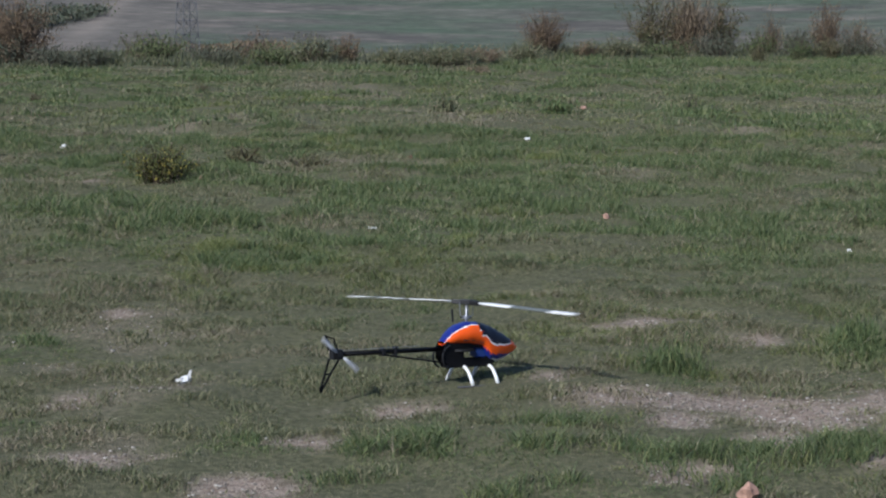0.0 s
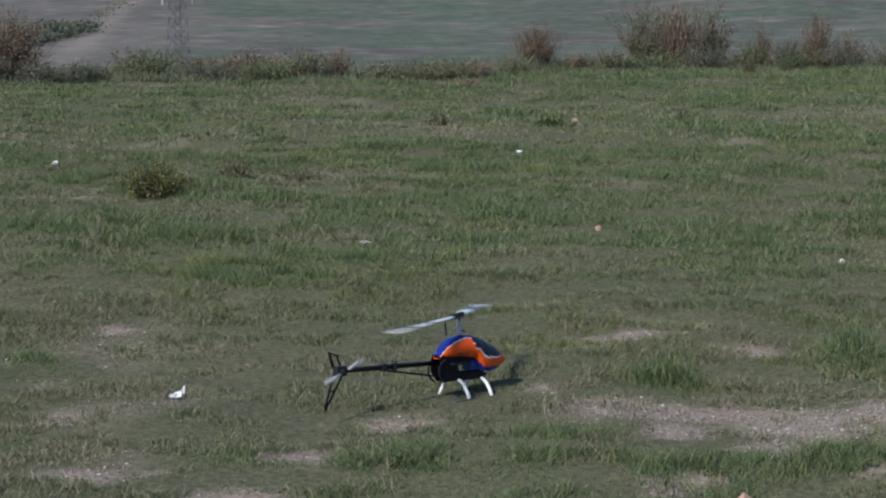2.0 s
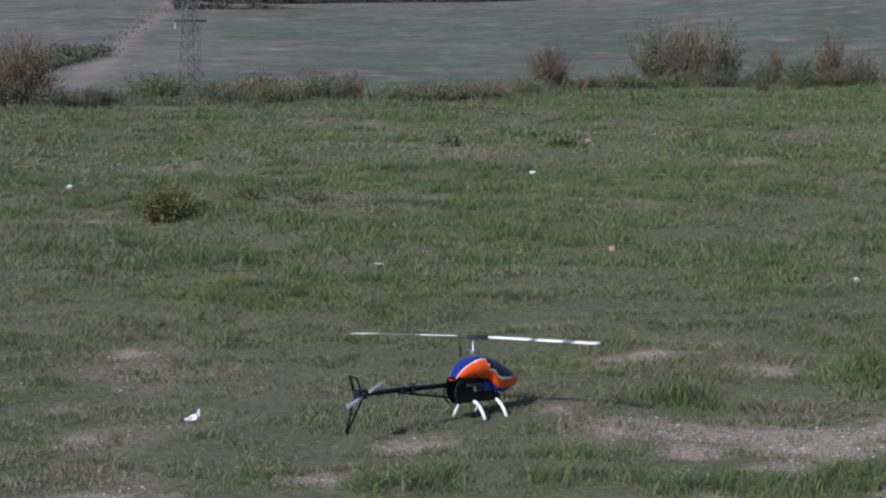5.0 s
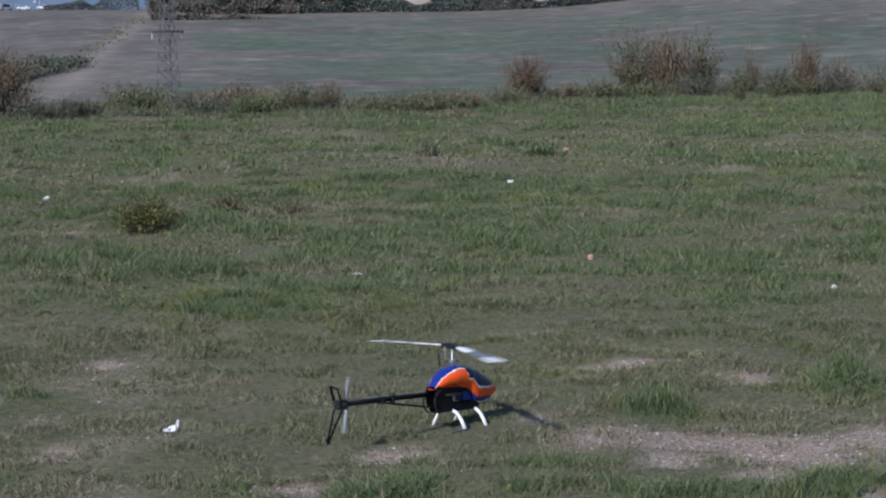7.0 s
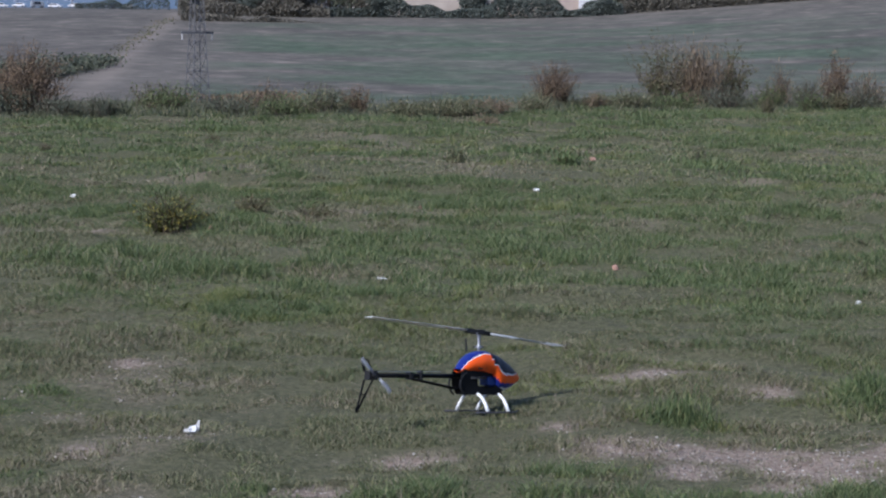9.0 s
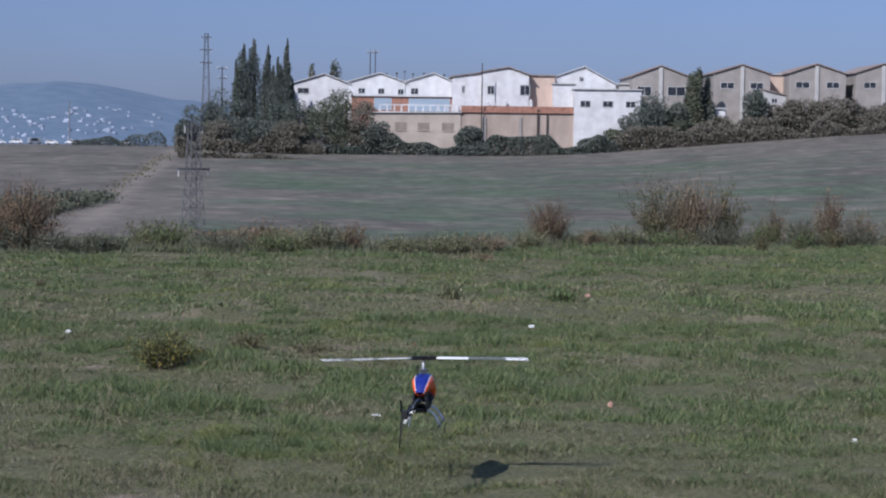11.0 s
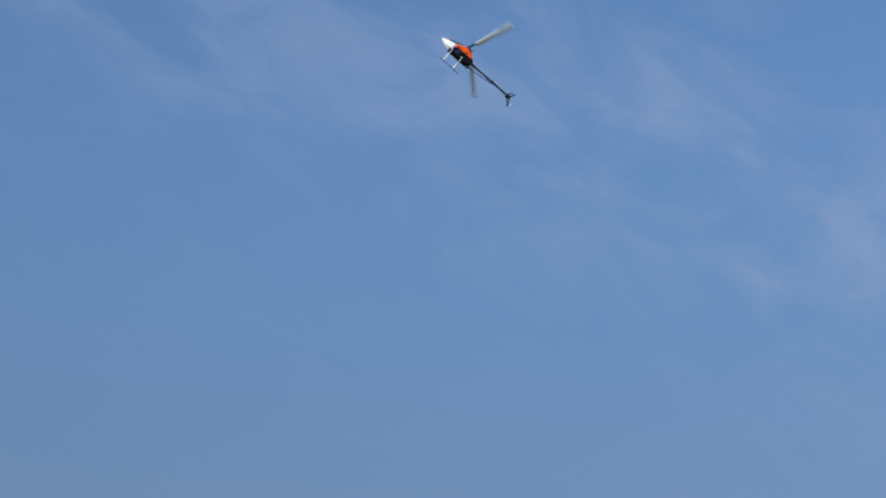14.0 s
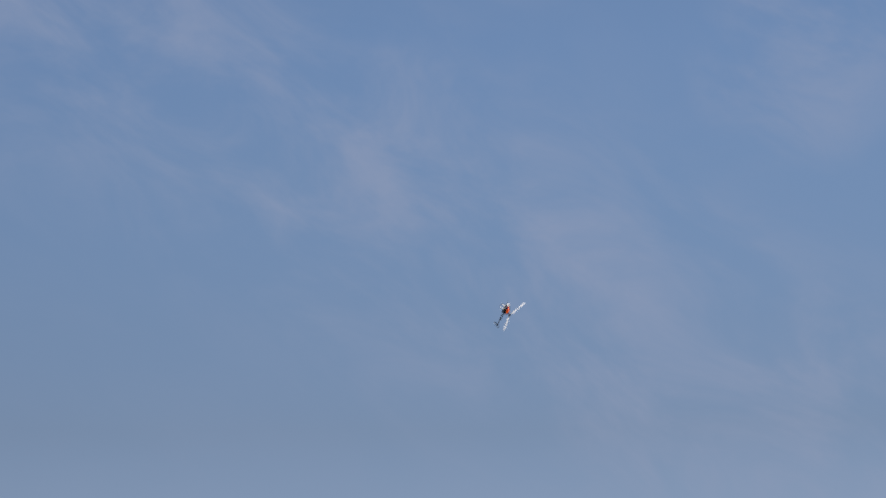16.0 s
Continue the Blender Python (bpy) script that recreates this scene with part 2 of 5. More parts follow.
# bare earth: centre x, y, half width across, half depth
BARE = [(0.97, 7.6, 0.24, 0.16), (1.34, 7.53, 0.22, 0.16), (1.69, 7.31, 0.3, 0.43), (1.46, 6.99, 0.15, 0.2), (1.22, 9.2, 0.18, 0.13), (1.67, 8.82, 0.15, 0.14), (1.33, 9.66, 0.09, 0.1), (0.71, 8.0, 0.08, 0.1),
        (-1.08, 7.6, 0.14, 0.12), (-1.15, 9.45, 0.10, 0.14), (0.14, 7.45, 0.17, 0.14), (-0.19, 6.95, 0.10, 0.09), (-0.36, 6.4, 0.2, 0.13), (-0.93, 6.7, 0.2, 0.1), (0.98, 6.47, 0.17, 0.14), (-2.17, 15.21, 0.3, 0.36),
        (1.69, 6.62, 0.08, 0.13), (-0.15, 6.15, 0.2, 0.1), (2.1, 7.2, 0.4, 0.4), (1.15, 7.57, 0.28, 0.15), (1.5, 7.5, 0.28, 0.2), (1.9, 7.35, 0.4, 0.4), (1.1, 7.2, 0.14, 0.14), (-1.5, 6.3, 0.2, 0.15)]


def bareness(x, y):
    x, y = np.asarray(x, float), np.asarray(y, float)
    w = (value_noise(x, y * 1.3, 0.22, 3) - 0.5) * 1.3 + (value_noise(x, y * 1.3, 0.07, 4) - 0.5) * 1.1
    b = np.zeros_like(x)
    for cx, cy, a, d in BARE:
        q = np.sqrt(((x - cx) / a) ** 2 + ((y - cy) / d) ** 2)
        b = np.maximum(b, 1 - step(0.6, 1.3, q + w * 0.8))
    wild = step(0.66, 0.8, value_noise(x, y * 0.5, 0.9, 5) * 0.7 + value_noise(x, y, 0.25, 2) * 0.3)
    return np.maximum(b, wild * 0.3)


def lushness(x, y):
    """0: dry and low, 1: fresh green and tall."""
    a = value_noise(x, y * 0.6, 1.1, 1) * 0.45 + value_noise(x, y, 0.35, 0) * 0.35 + value_noise(x, y * 0.5, 4.0, 4) * 0.2
    return step(0.32, 0.72, a) * (1 - bareness(x, y))


def graded(lo, hi, stepsize, start, end, growth=1.13):
    fine = list(np.arange(lo, hi + 1e-6, stepsize))
    a, s = lo, stepsize
    left = []
    while a > start:
        s *= growth
        a -= s
        left.append(a)
    b, s = hi, stepsize
    right = []
    while b < end:
        s *= growth
        b += s
        right.append(b)
    return np.array(left[::-1] + fine + right)


def earth():
    m = bpy.data.materials.new("earth and turf")
    m.use_nodes = True
    t = m.node_tree
    b = t.nodes["Principled BSDF"]
    b.inputs["Roughness"].default_value, b.inputs["Specular IOR Level"].default_value = 0.95, 0.15
    at = t.nodes.new("ShaderNodeAttribute")
    at.attribute_name = "soil"
    sep = t.nodes.new("ShaderNodeSeparateColor")
    t.links.new(at.outputs["Color"], sep.inputs[0])
    co = t.nodes.new("ShaderNodeTexCoord")
    n1, n2, n3 = (t.nodes.new("ShaderNodeTexNoise") for _ in range(3))
    for n, s in ((n1, 2.2), (n2, 38.0), (n3, 140.0)):
        n.inputs["Scale"].default_value, n.inputs["Detail"].default_value = s, 6
        t.links.new(co.outputs["Object"], n.inputs["Vector"])

    def mix(a, bb, f):
        x = t.nodes.new("ShaderNodeMix")
        x.data_type = 'RGBA'
        for k, v in (("A", a), ("B", bb)):
            if isinstance(v, tuple):
                x.inputs[k].default_value = (*v, 1)
            else:
                t.links.new(v, x.inputs[k])
        t.links.new(f, x.inputs["Factor"])
        return x.outputs["Result"]

    def span(v, lo, hi):
        r = t.nodes.new("ShaderNodeMapRange")
        r.inputs["From Min"].default_value, r.inputs["From Max"].default_value = lo, hi
        t.links.new(v, r.inputs["Value"])
        return r.outputs[0]
    turf = mix((0.068, 0.072, 0.039), (0.142, 0.134, 0.076), span(n2.outputs["Fac"], 0.35, 0.65))
    soil = mix((0.225, 0.172, 0.132), (0.35, 0.285, 0.23), span(n2.outputs["Fac"], 0.38, 0.62))
    near = mix(turf, soil, sep.outputs["Red"])
    # ploughed and sown strips of the far fields follow the contour
    mp = t.nodes.new("ShaderNodeMapping")
    mp.inputs["Scale"].default_value = (0.035, 0.07, 0.02)
    t.links.new(co.outputs["Object"], mp.inputs["Vector"])
    n5 = t.nodes.new("ShaderNodeTexNoise")
    n5.inputs["Scale"].default_value, n5.inputs["Detail"].default_value = 0.05, 6
    t.links.new(co.outputs["Object"], n5.inputs["Vector"])
    mp2 = t.nodes.new("ShaderNodeMapping")
    mp2.inputs["Scale"].default_value = (0.2, 0.2, 0.02)
    t.links.new(co.outputs["Object"], mp2.inputs["Vector"])
    n6 = t.nodes.new("ShaderNodeTexNoise")
    n6.inputs["Scale"].default_value, n6.inputs["Detail"].default_value = 1.0, 4
    t.links.new(mp2.outputs[0], n6.inputs["Vector"])
    n4 = t.nodes.new("ShaderNodeTexNoise")
    n4.inputs["Scale"].default_value, n4.inputs["Detail"].default_value = 1.0, 5
    t.links.new(mp.outputs[0], n4.inputs["Vector"])
    tilled = mix(mix((0.102, 0.094, 0.079), (0.15, 0.136, 0.113), span(n5.outputs["Fac"], 0.38, 0.62)), (0.235, 0.20, 0.165), span(n6.outputs["Fac"], 0.55, 0.80))
    sown = mix(tilled, (0.078, 0.108, 0.068), span(n4.outputs["Fac"], 0.38, 0.66))
    green = mix(tilled, sown, sep.outputs["Blue"])
    wave = t.nodes.new("ShaderNodeTexWave")
    wave.bands_direction = 'Y'
    wave.inputs["Scale"].default_value, wave.inputs["Distortion"].default_value = 0.03, 9.0
    wave.inputs["Detail"].default_value, wave.inputs["Detail Scale"].default_value = 4.0, 1.6
    t.links.new(co.outputs["Object"], wave.inputs["Vector"])
    n7 = t.nodes.new("ShaderNodeTexNoise")
    n7.inputs["Scale"].default_value, n7.inputs["Detail"].default_value, n7.inputs["Roughness"].default_value = 0.35, 9, 0.7
    t.links.new(co.outputs["Object"], n7.inputs["Vector"])
    rowsum = t.nodes.new("ShaderNodeMath")
    rowsum.operation = 'MULTIPLY'
    t.links.new(span(wave.outputs["Fac"], 0.5, 1.4), rowsum.inputs[0]), t.links.new(span(n7.outputs["Fac"], 0.42, 0.95), rowsum.inputs[1])
    green = mix(green, (0.27, 0.235, 0.195), rowsum.outputs[0])
    clods = t.nodes.new("ShaderNodeMix")
    clods.data_type, clods.blend_type = 'RGBA', 'MULTIPLY'
    clods.inputs["Factor"].default_value = 1.0
    shade = mix((0.66, 0.66, 0.66), (1.2, 1.2, 1.2), span(n7.outputs["Fac"], 0.3, 0.7))
    t.links.new(green, clods.inputs["A"]), t.links.new(shade, clods.inputs["B"])
    green = clods.outputs["Result"]
    road = mix(mix(near, green, sep.outputs["Green"]), (0.29, 0.245, 0.20), at.outputs["Alpha"])
    t.links.new(road, b.inputs["Base Color"])
    bp = t.nodes.new("ShaderNodeBump")
    bp.inputs["Strength"].default_value, bp.inputs["Distance"].default_value = 0.6, 0.02
    t.links.new(n3.outputs["Fac"], bp.inputs["Height"])
    t.links.new(bp.outputs[0], b.inputs["Normal"])
    return m


def make_ground():
    xs = graded(-5, 8, 0.09, -3500, 3500, 1.045)
    ys = graded(5.5, 20, 0.09, -600, 5200, 1.03)
    gx, gy = np.meshgrid(xs, ys)
    z = ground_z(gx, gy)
    fine = (1 - step(25, 40, gy))
    bare = bareness(gx, gy) * fine
    z = z - bare * 0.012
    far = step(60, 120, gy)
    sown = step(60, 120, gy) * (1 - step(330, 385, gy)) * step(-24, -14, gx + (gy - 200) * 0.03) * (1 - 0.65 * step(50, 90, gx))
    track = 0.5 * (0.35 + 0.65 * value_noise(gx, gy * 0.4, 2.6, 3)) * (1 - step(0.5, 2.9, np.abs(gx + 31 + (gy - 222) * 0.035))) * step(190, 215, gy) * (1 - step(400, 430, gy))
    col = np.stack([bare, far, sown, track], axis=-1).reshape(-1, 4)
    nx, ny = len(xs), len(ys)
    idx = np.arange(nx * ny).reshape(ny, nx)
    faces = np.stack([idx[:-1, :-1], idx[:-1, 1:], idx[1:, 1:], idx[1:, :-1]], axis=-1).reshape(-1, 4)
    verts = np.stack([gx, gy, z], axis=-1).reshape(-1, 3)
    return mesh_from_arrays("ground", verts, faces, earth(), "structure", "rough dry field with bare earth patches, fields rising beyond", "ground", True, col)


make_ground()


# ---- plants ----
GRASS_LUSH = leafy("fresh grass", (0.05, 0.08, 0.034), (0.138, 0.18, 0.07), (0.25, 0.255, 0.115), 0.25)
GRASS_BRIGHT = leafy("young yellow-green grass", (0.09, 0.115, 0.035), (0.18, 0.205, 0.07), (0.29, 0.28, 0.12), 0.25)
GRASS_DULL = leafy("worn grass", (0.076, 0.088, 0.046), (0.178, 0.187, 0.096), (0.315, 0.285, 0.172), 0.3)
GRASS_DRY = leafy("dry grass", (0.13, 0.115, 0.07), (0.23, 0.20, 0.13), (0.38, 0.33, 0.235), 0.4)
# far trees: base colour lifted and greyed to stand for distance haze
LEAF_HAZED = leafy("haze-lifted evergreen leaves", (0.07, 0.085, 0.074), (0.10, 0.115, 0.094), (0.12, 0.12, 0.095), 0.15, thin=0.1)
LEAF_MID = leafy("dull green leaves", (0.065, 0.08, 0.055), (0.105, 0.118, 0.078), (0.15, 0.138, 0.095), 0.3, thin=0.1)
LEAF_OLIVE = leafy("olive scrub leaves", (0.065, 0.07, 0.034), (0.125, 0.125, 0.06), (0.2, 0.155, 0.085), 0.4, thin=0.15)
LEAF_RUST = leafy("rusty autumn leaves", (0.125, 0.09, 0.062), (0.195, 0.14, 0.088), (0.26, 0.19, 0.11), 0.4, thin=0.15)
LEAF_SCRUB = leafy("grey-brown scrub leaves", (0.095, 0.09, 0.072), (0.145, 0.134, 0.105), (0.18, 0.16, 0.12), 0.3, thin=0.1)
LEAF_STRAW = leafy("bleached reed leaves", (0.13, 0.10, 0.065), (0.24, 0.18, 0.115), (0.34, 0.27, 0.17), 0.4)
LEAF_YELLOW = leafy("olive and yellow leaves", (0.05, 0.06, 0.022), (0.11, 0.115, 0.035), (0.38, 0.315, 0.06), 0.2)
TWIG = material("grey brown twigs", (0.13, 0.095, 0.065), 0.9, vary=0.2, scale=30)
BARK = material("rough bark", (0.09, 0.07, 0.052), 0.95, vary=0.25, scale=3, bump=0.5, bump_scale=20)

LUSH = [(0.32, 6.75, 0.52, 0.3), (0.72, 7.15, 0.32, 0.18), (1.2, 6.72, 0.5, 0.26), (0.75, 6.3, 0.45, 0.15), (-0.42, 6.85, 0.3, 0.16), (-1.25, 7.15, 0.2, 0.15), (1.22, 8.15, 0.22, 0.3), (2.1, 8.6, 0.22, 0.4), (1.15, 6.5, 0.5, 0.18), (0.72, 7.25, 0.2, 0.16), (-0.5, 10.9, 0.45, 0.6),
        (0.9, 12.6, 0.7, 0.5), (-1.45, 8.6, 0.3, 0.4), (1.5, 6.75, 0.3, 0.25), (2.0, 21.9, 0.33, 0.4), (0.5, 19, 1.2, 0.6), (2.2, 8.8, 0.25, 0.25), (1.2, 13.45, 0.3, 0.35), (0.4, 13.45, 0.3, 0.3), (2.4, 15.7, 0.4, 0.4), (0.4, 17.5, 0.6, 0.4), (-0.15, 6.5, 0.22, 0.12)]


def growth(x, y):
    """How fresh and tall the grass stands."""
    a = lushness(x, y) * (0.6 + 0.55 * value_noise(x, y, 0.28, 4)) * (1 - 0.55 * (1 - step(10.0, 12.5, y)))
    for cx, cy, w, d in LUSH:
        q = np.sqrt(((x - cx) / w) ** 2 + ((y - cy) / d) ** 2) + (value_noise(x, y, 0.15, 2) - 0.5) * 0.7
        a = np.maximum(a, 1 - step(0.5, 1.1, q))
    return a


def blades(centres, height, width, lean, rows):
    """Grass blades from their foot points: bent, tapered strips."""
    n = len(centres)
    az = rng.uniform(0, 2 * math.pi, n)
    side = rng.uniform(0, 2 * math.pi, n)
    d = np.stack([np.cos(az), np.sin(az), np.zeros(n)], -1)
    s = np.stack([np.cos(side), np.sin(side), np.zeros(n)], -1) * (width / 2)[:, None]
    up = np.array([0, 0, 1.0])
    h, l = height[:, None], (height * lean)[:, None]
    if rows == 2:
        mid = centres + up * h * 0.6 + d * l * 0.35
        tip = centres + up * h + d * l
        v = np.stack([centres - s, centres + s, mid + s * 0.7, mid - s * 0.7, tip], 1).reshape(-1, 3)
        o = (np.arange(n) * 5)[:, None]
        f = np.stack([o + [0, 1, 2], o + [0, 2, 3], o + [3, 2, 4]], 1).reshape(-1, 3)
    else:
        tip = centres + up * h + d * l
        v = np.stack([centres - s, centres + s, tip], 1).reshape(-1, 3)
        f = (np.arange(n) * 3)[:, None] + np.array([[0, 1, 2]])
    return v, f


def make_grass():
    zones = [(5.6, 11.5, 1500, 9, 2, 0.0033, 0.022), (11.5, 20, 800, 9, 1, 0.0068, 0.034), (20, 40, 230, 10, 1, 0.013, 0.07)]
    sets = {"lush": [], "bright": [], "dull": [], "dry": []}
    for r0, r1, per, k, rows, wide, spread in zones:
        a0, a1 = radians(-15), radians(19)
        n = int(per * 0.5 * (r1 * r1 - r0 * r0) * (a1 - a0))
        r = np.sqrt(rng.uniform(r0 * r0, r1 * r1, n))
        a = rng.uniform(a0, a1, n)
        x, y = r * np.sin(a), r * np.cos(a)
        inside = y < field_edge(x) + 0.4
        x, y = x[inside], y[inside]
        n = len(x)
        g, b, hump = growth(x, y), bareness(x, y), tussocks(x, y)
        g = np.maximum(g, hump * 0.9)
        keep = rng.random(n) > np.maximum(np.minimum(b * 1.05, 0.95 - 0.35 * step(0.55, 0.75, value_noise(x, y * 1.4, 0.11, 2))), (0.16 if r1 < 12 else 0.06) * (1 - step(0.25, 0.5, value_noise(x, y * 1.5, 0.2, 5))))
        x, y, g, hump = x[keep], y[keep], g[keep], hump[keep]
        n = len(x)
        kind = rng.random(n)
        dryzone = value_noise(x * 0.6, y * 0.7, 0.75, 3) * 0.6 + value_noise(x * 0.7, y, 0.3, 1) * 0.4
        dry = kind < np.where(g > 0.5, 0.04, 0.07 + 0.3 * b[keep] + 0.42 * step(0.5, 0.72, dryzone))
        lush = ~dry & (g + rng.normal(0, 0.18, n) > 0.42)
        clump = step(0.35, 0.75, value_noise(x, y * 1.5, 0.2, 5))
        tall = (0.72 if r1 < 12 else 0.85) * (0.013 + 0.014 * rng.random(n)) * (0.35 + 1.45 * clump) + g * (0.012 + 0.025 * rng.random(n) ** 1.5) * (0.3 + 1.25 * clump) + hump * (0.006 + 0.02 * rng.random(n))
        sunny = lush & (hump < 0.3) & (g < 0.8) & (value_noise(x, y * 0.7, 0.8, 2) * 0.75 + rng.random(n) * 0.25 > 0.55)
        for name, mask in (("lush", lush & ~sunny), ("bright", sunny), ("dry", dry), ("dull", ~dry & ~lush)):
            cx, cy, ch = np.repeat(x[mask], k), np.repeat(y[mask], k), np.repeat(tall[mask], k)
            m = len(cx)
            cx, cy = cx + rng.normal(0, spread, m), cy + rng.normal(0, spread, m)
            c = np.stack([cx, cy, ground_z(cx, cy) - 0.004], -1)
            hh = ch * rng.uniform(0.5, 1.25, m) * (0.95 if name == "dry" and r1 < 12 else 1)
            sets[name].append(blades(c, hh, wide * rng.uniform(0.6, 1.3, m), rng.uniform(0.3, 2.2, m) if name == "dry" else rng.uniform(0.3, 1.9 if r1 < 12 else 1.1, m), rows))
    tags = {"bright": (GRASS_BRIGHT, "yellow-green young grass in patches", "bright_grass"), "lush": (GRASS_LUSH, "tufts of fresh green grass standing in the field", "lush_grass"), "dull": (GRASS_DULL, "short worn olive grass covering the field", "short_grass"),
            "dry": (GRASS_DRY, "dry straw-coloured grass blades among the turf", "dry_grass")}
    for key, lots in sets.items():
        off, vs, fs = 0, [], []
        for v, f in lots:
            vs.append(v), fs.append(f + off)
            off += len(v)
        mesh_from_arrays(tags[key][2], np.concatenate(vs), np.concatenate(fs), tags[key][0], "stuff", tags[key][1], "grass")


make_grass()


def straw_litter():
    """Dead bleached stalks lying flat on the bare patches."""
    n = 90000
    x, y = rng.uniform(-2.0, 3.2, n), rng.uniform(5.7, 10.5, n)
    keep = rng.random(n) < 0.05 + 0.75 * bareness(x, y)
    x, y = x[keep], y[keep]
    n = len(x)
    c = np.stack([x, y, ground_z(x, y) - 0.008 * bareness(x, y)], -1)
    v, f = blades(c, rng.uniform(0.003, 0.011, n), rng.uniform(0.0018, 0.0045, n), rng.uniform(1.0, 4.5, n), 1)
    mesh_from_arrays("straw_litter", v, f, STRAW, "stuff", "bleached dead stalks lying on the bare earth", "straw")


STRAW = leafy("bleached straw", (0.16, 0.125, 0.085), (0.33, 0.275, 0.20), (0.52, 0.46, 0.36), 0.35)
straw_litter()


def leaf_quads(c, u, w, length, width):
    """Diamond leaves: centre, long axis, cross axis."""
    n = len(c)
    l, b = (u * length[:, None] / 2), (w * width[:, None] / 2)
    v = np.stack([c - l, c + b, c + l, c - b], 1).reshape(-1, 3)
    return v, np.arange(n * 4).reshape(n, 4)


def unit(n):
    v = rng.normal(0, 1, (n, 3))
    return v / np.linalg.norm(v, axis=1)[:, None]


def cross_axis(u):
    w = np.cross(u, unit(len(u)))
    return w / np.maximum(np.linalg.norm(w, axis=1), 1e-6)[:, None]


def data_part(name, v, f, mat, parent, label=""):
    ob = mesh_from_arrays(name, v, f, mat)
    ob.parent = parent
    if label:
        ob["label"] = label
    return ob


def stems_mesh(paths, r0, r1):
    """Three-sided twigs along paths (n, k, 3), tapering from r0 to r1."""
    n, k, _ = paths.shape
    ang = np.array([0, 2.094, 4.189])
    ring = np.stack([np.cos(ang), np.sin(ang), np.zeros(3)], -1)
    rad = np.linspace(r0, r1, k)
    v = paths[:, :, None, :] + ring[None, None] * rad[None, :, None, None]
    idx = np.arange(n * k * 3).reshape(n, k, 3)
    f = [np.stack([idx[:, :-1, j], idx[:, :-1, (j + 1) % 3], idx[:, 1:, (j + 1) % 3], idx[:, 1:, j]], -1).reshape(-1, 4) for j in range(3)]
    return v.reshape(-1, 3), np.concatenate(f)


def make_shrub(name, label, category, x, y, w, h, stems, per, leaf, mat, spread=1.0, bare=0.25, group="", twig=0.004, z=None, tilt=0.5, slim=0.45):
    """A bush of many stems that fan out from the root, with leaves on their upper parts. w, h: its width and height."""
    gz = float(ground_z(x, y)) if z is None else z
    t = thing(name, pose(x, y, gz), label, category, group)
    k = 6
    a = rng.uniform(0, 2 * math.pi, stems)
    reach = np.sqrt(rng.random(stems)) * w / 2 * spread
    top = h * (0.36 + 0.64 * rng.random(stems) ** 1.1) * (1 - 0.35 * (reach / (w / 2)) ** 2)
    s = np.linspace(0, 1, k)
    base = np.stack([rng.normal(0, w * 0.10, stems), rng.normal(0, w * 0.08, stems)], -1)
    px = base[:, :1] + np.cos(a)[:, None] * reach[:, None] * s[None] ** 1.3
    py = base[:, 1:] + np.sin(a)[:, None] * reach[:, None] * 0.7 * s[None] ** 1.3
    pz = top[:, None] * s[None] ** 0.9
    p = np.stack([px, py, pz], -1)
    p[:, 1:] += rng.normal(0, h * 0.03, (stems, k - 1, 3))
    p[:, 0, 2] = -0.02
    p[..., 2] *= h / p[..., 2].max()
    p[..., 0] *= w / 2 / np.abs(p[..., 0]).max()
    data_part("stem_fan", *stems_mesh(p, twig, twig * 0.35), TWIG, t)
    n = stems * per
    q = bare + (1 - bare) * rng.random(n)
    i = np.repeat(np.arange(stems), per)
    fi = q * (k - 1)
    lo = np.minimum(fi.astype(int), k - 2)
    c = p[i, lo] + (p[i, lo + 1] - p[i, lo]) * (fi - lo)[:, None] + rng.normal(0, leaf * 0.8, (n, 3))
    c[:, 2] = np.maximum(c[:, 2], 0.01)
    u = unit(n)
    u[:, 2] = np.abs(u[:, 2]) + tilt
    u /= np.linalg.norm(u, axis=1)[:, None]
    v, f = leaf_quads(c, u, cross_axis(u), leaf * rng.uniform(0.6, 1.5, n), leaf * slim * rng.uniform(0.6, 1.4, n))
    data_part("foliage", v, f, mat, t)
    return t


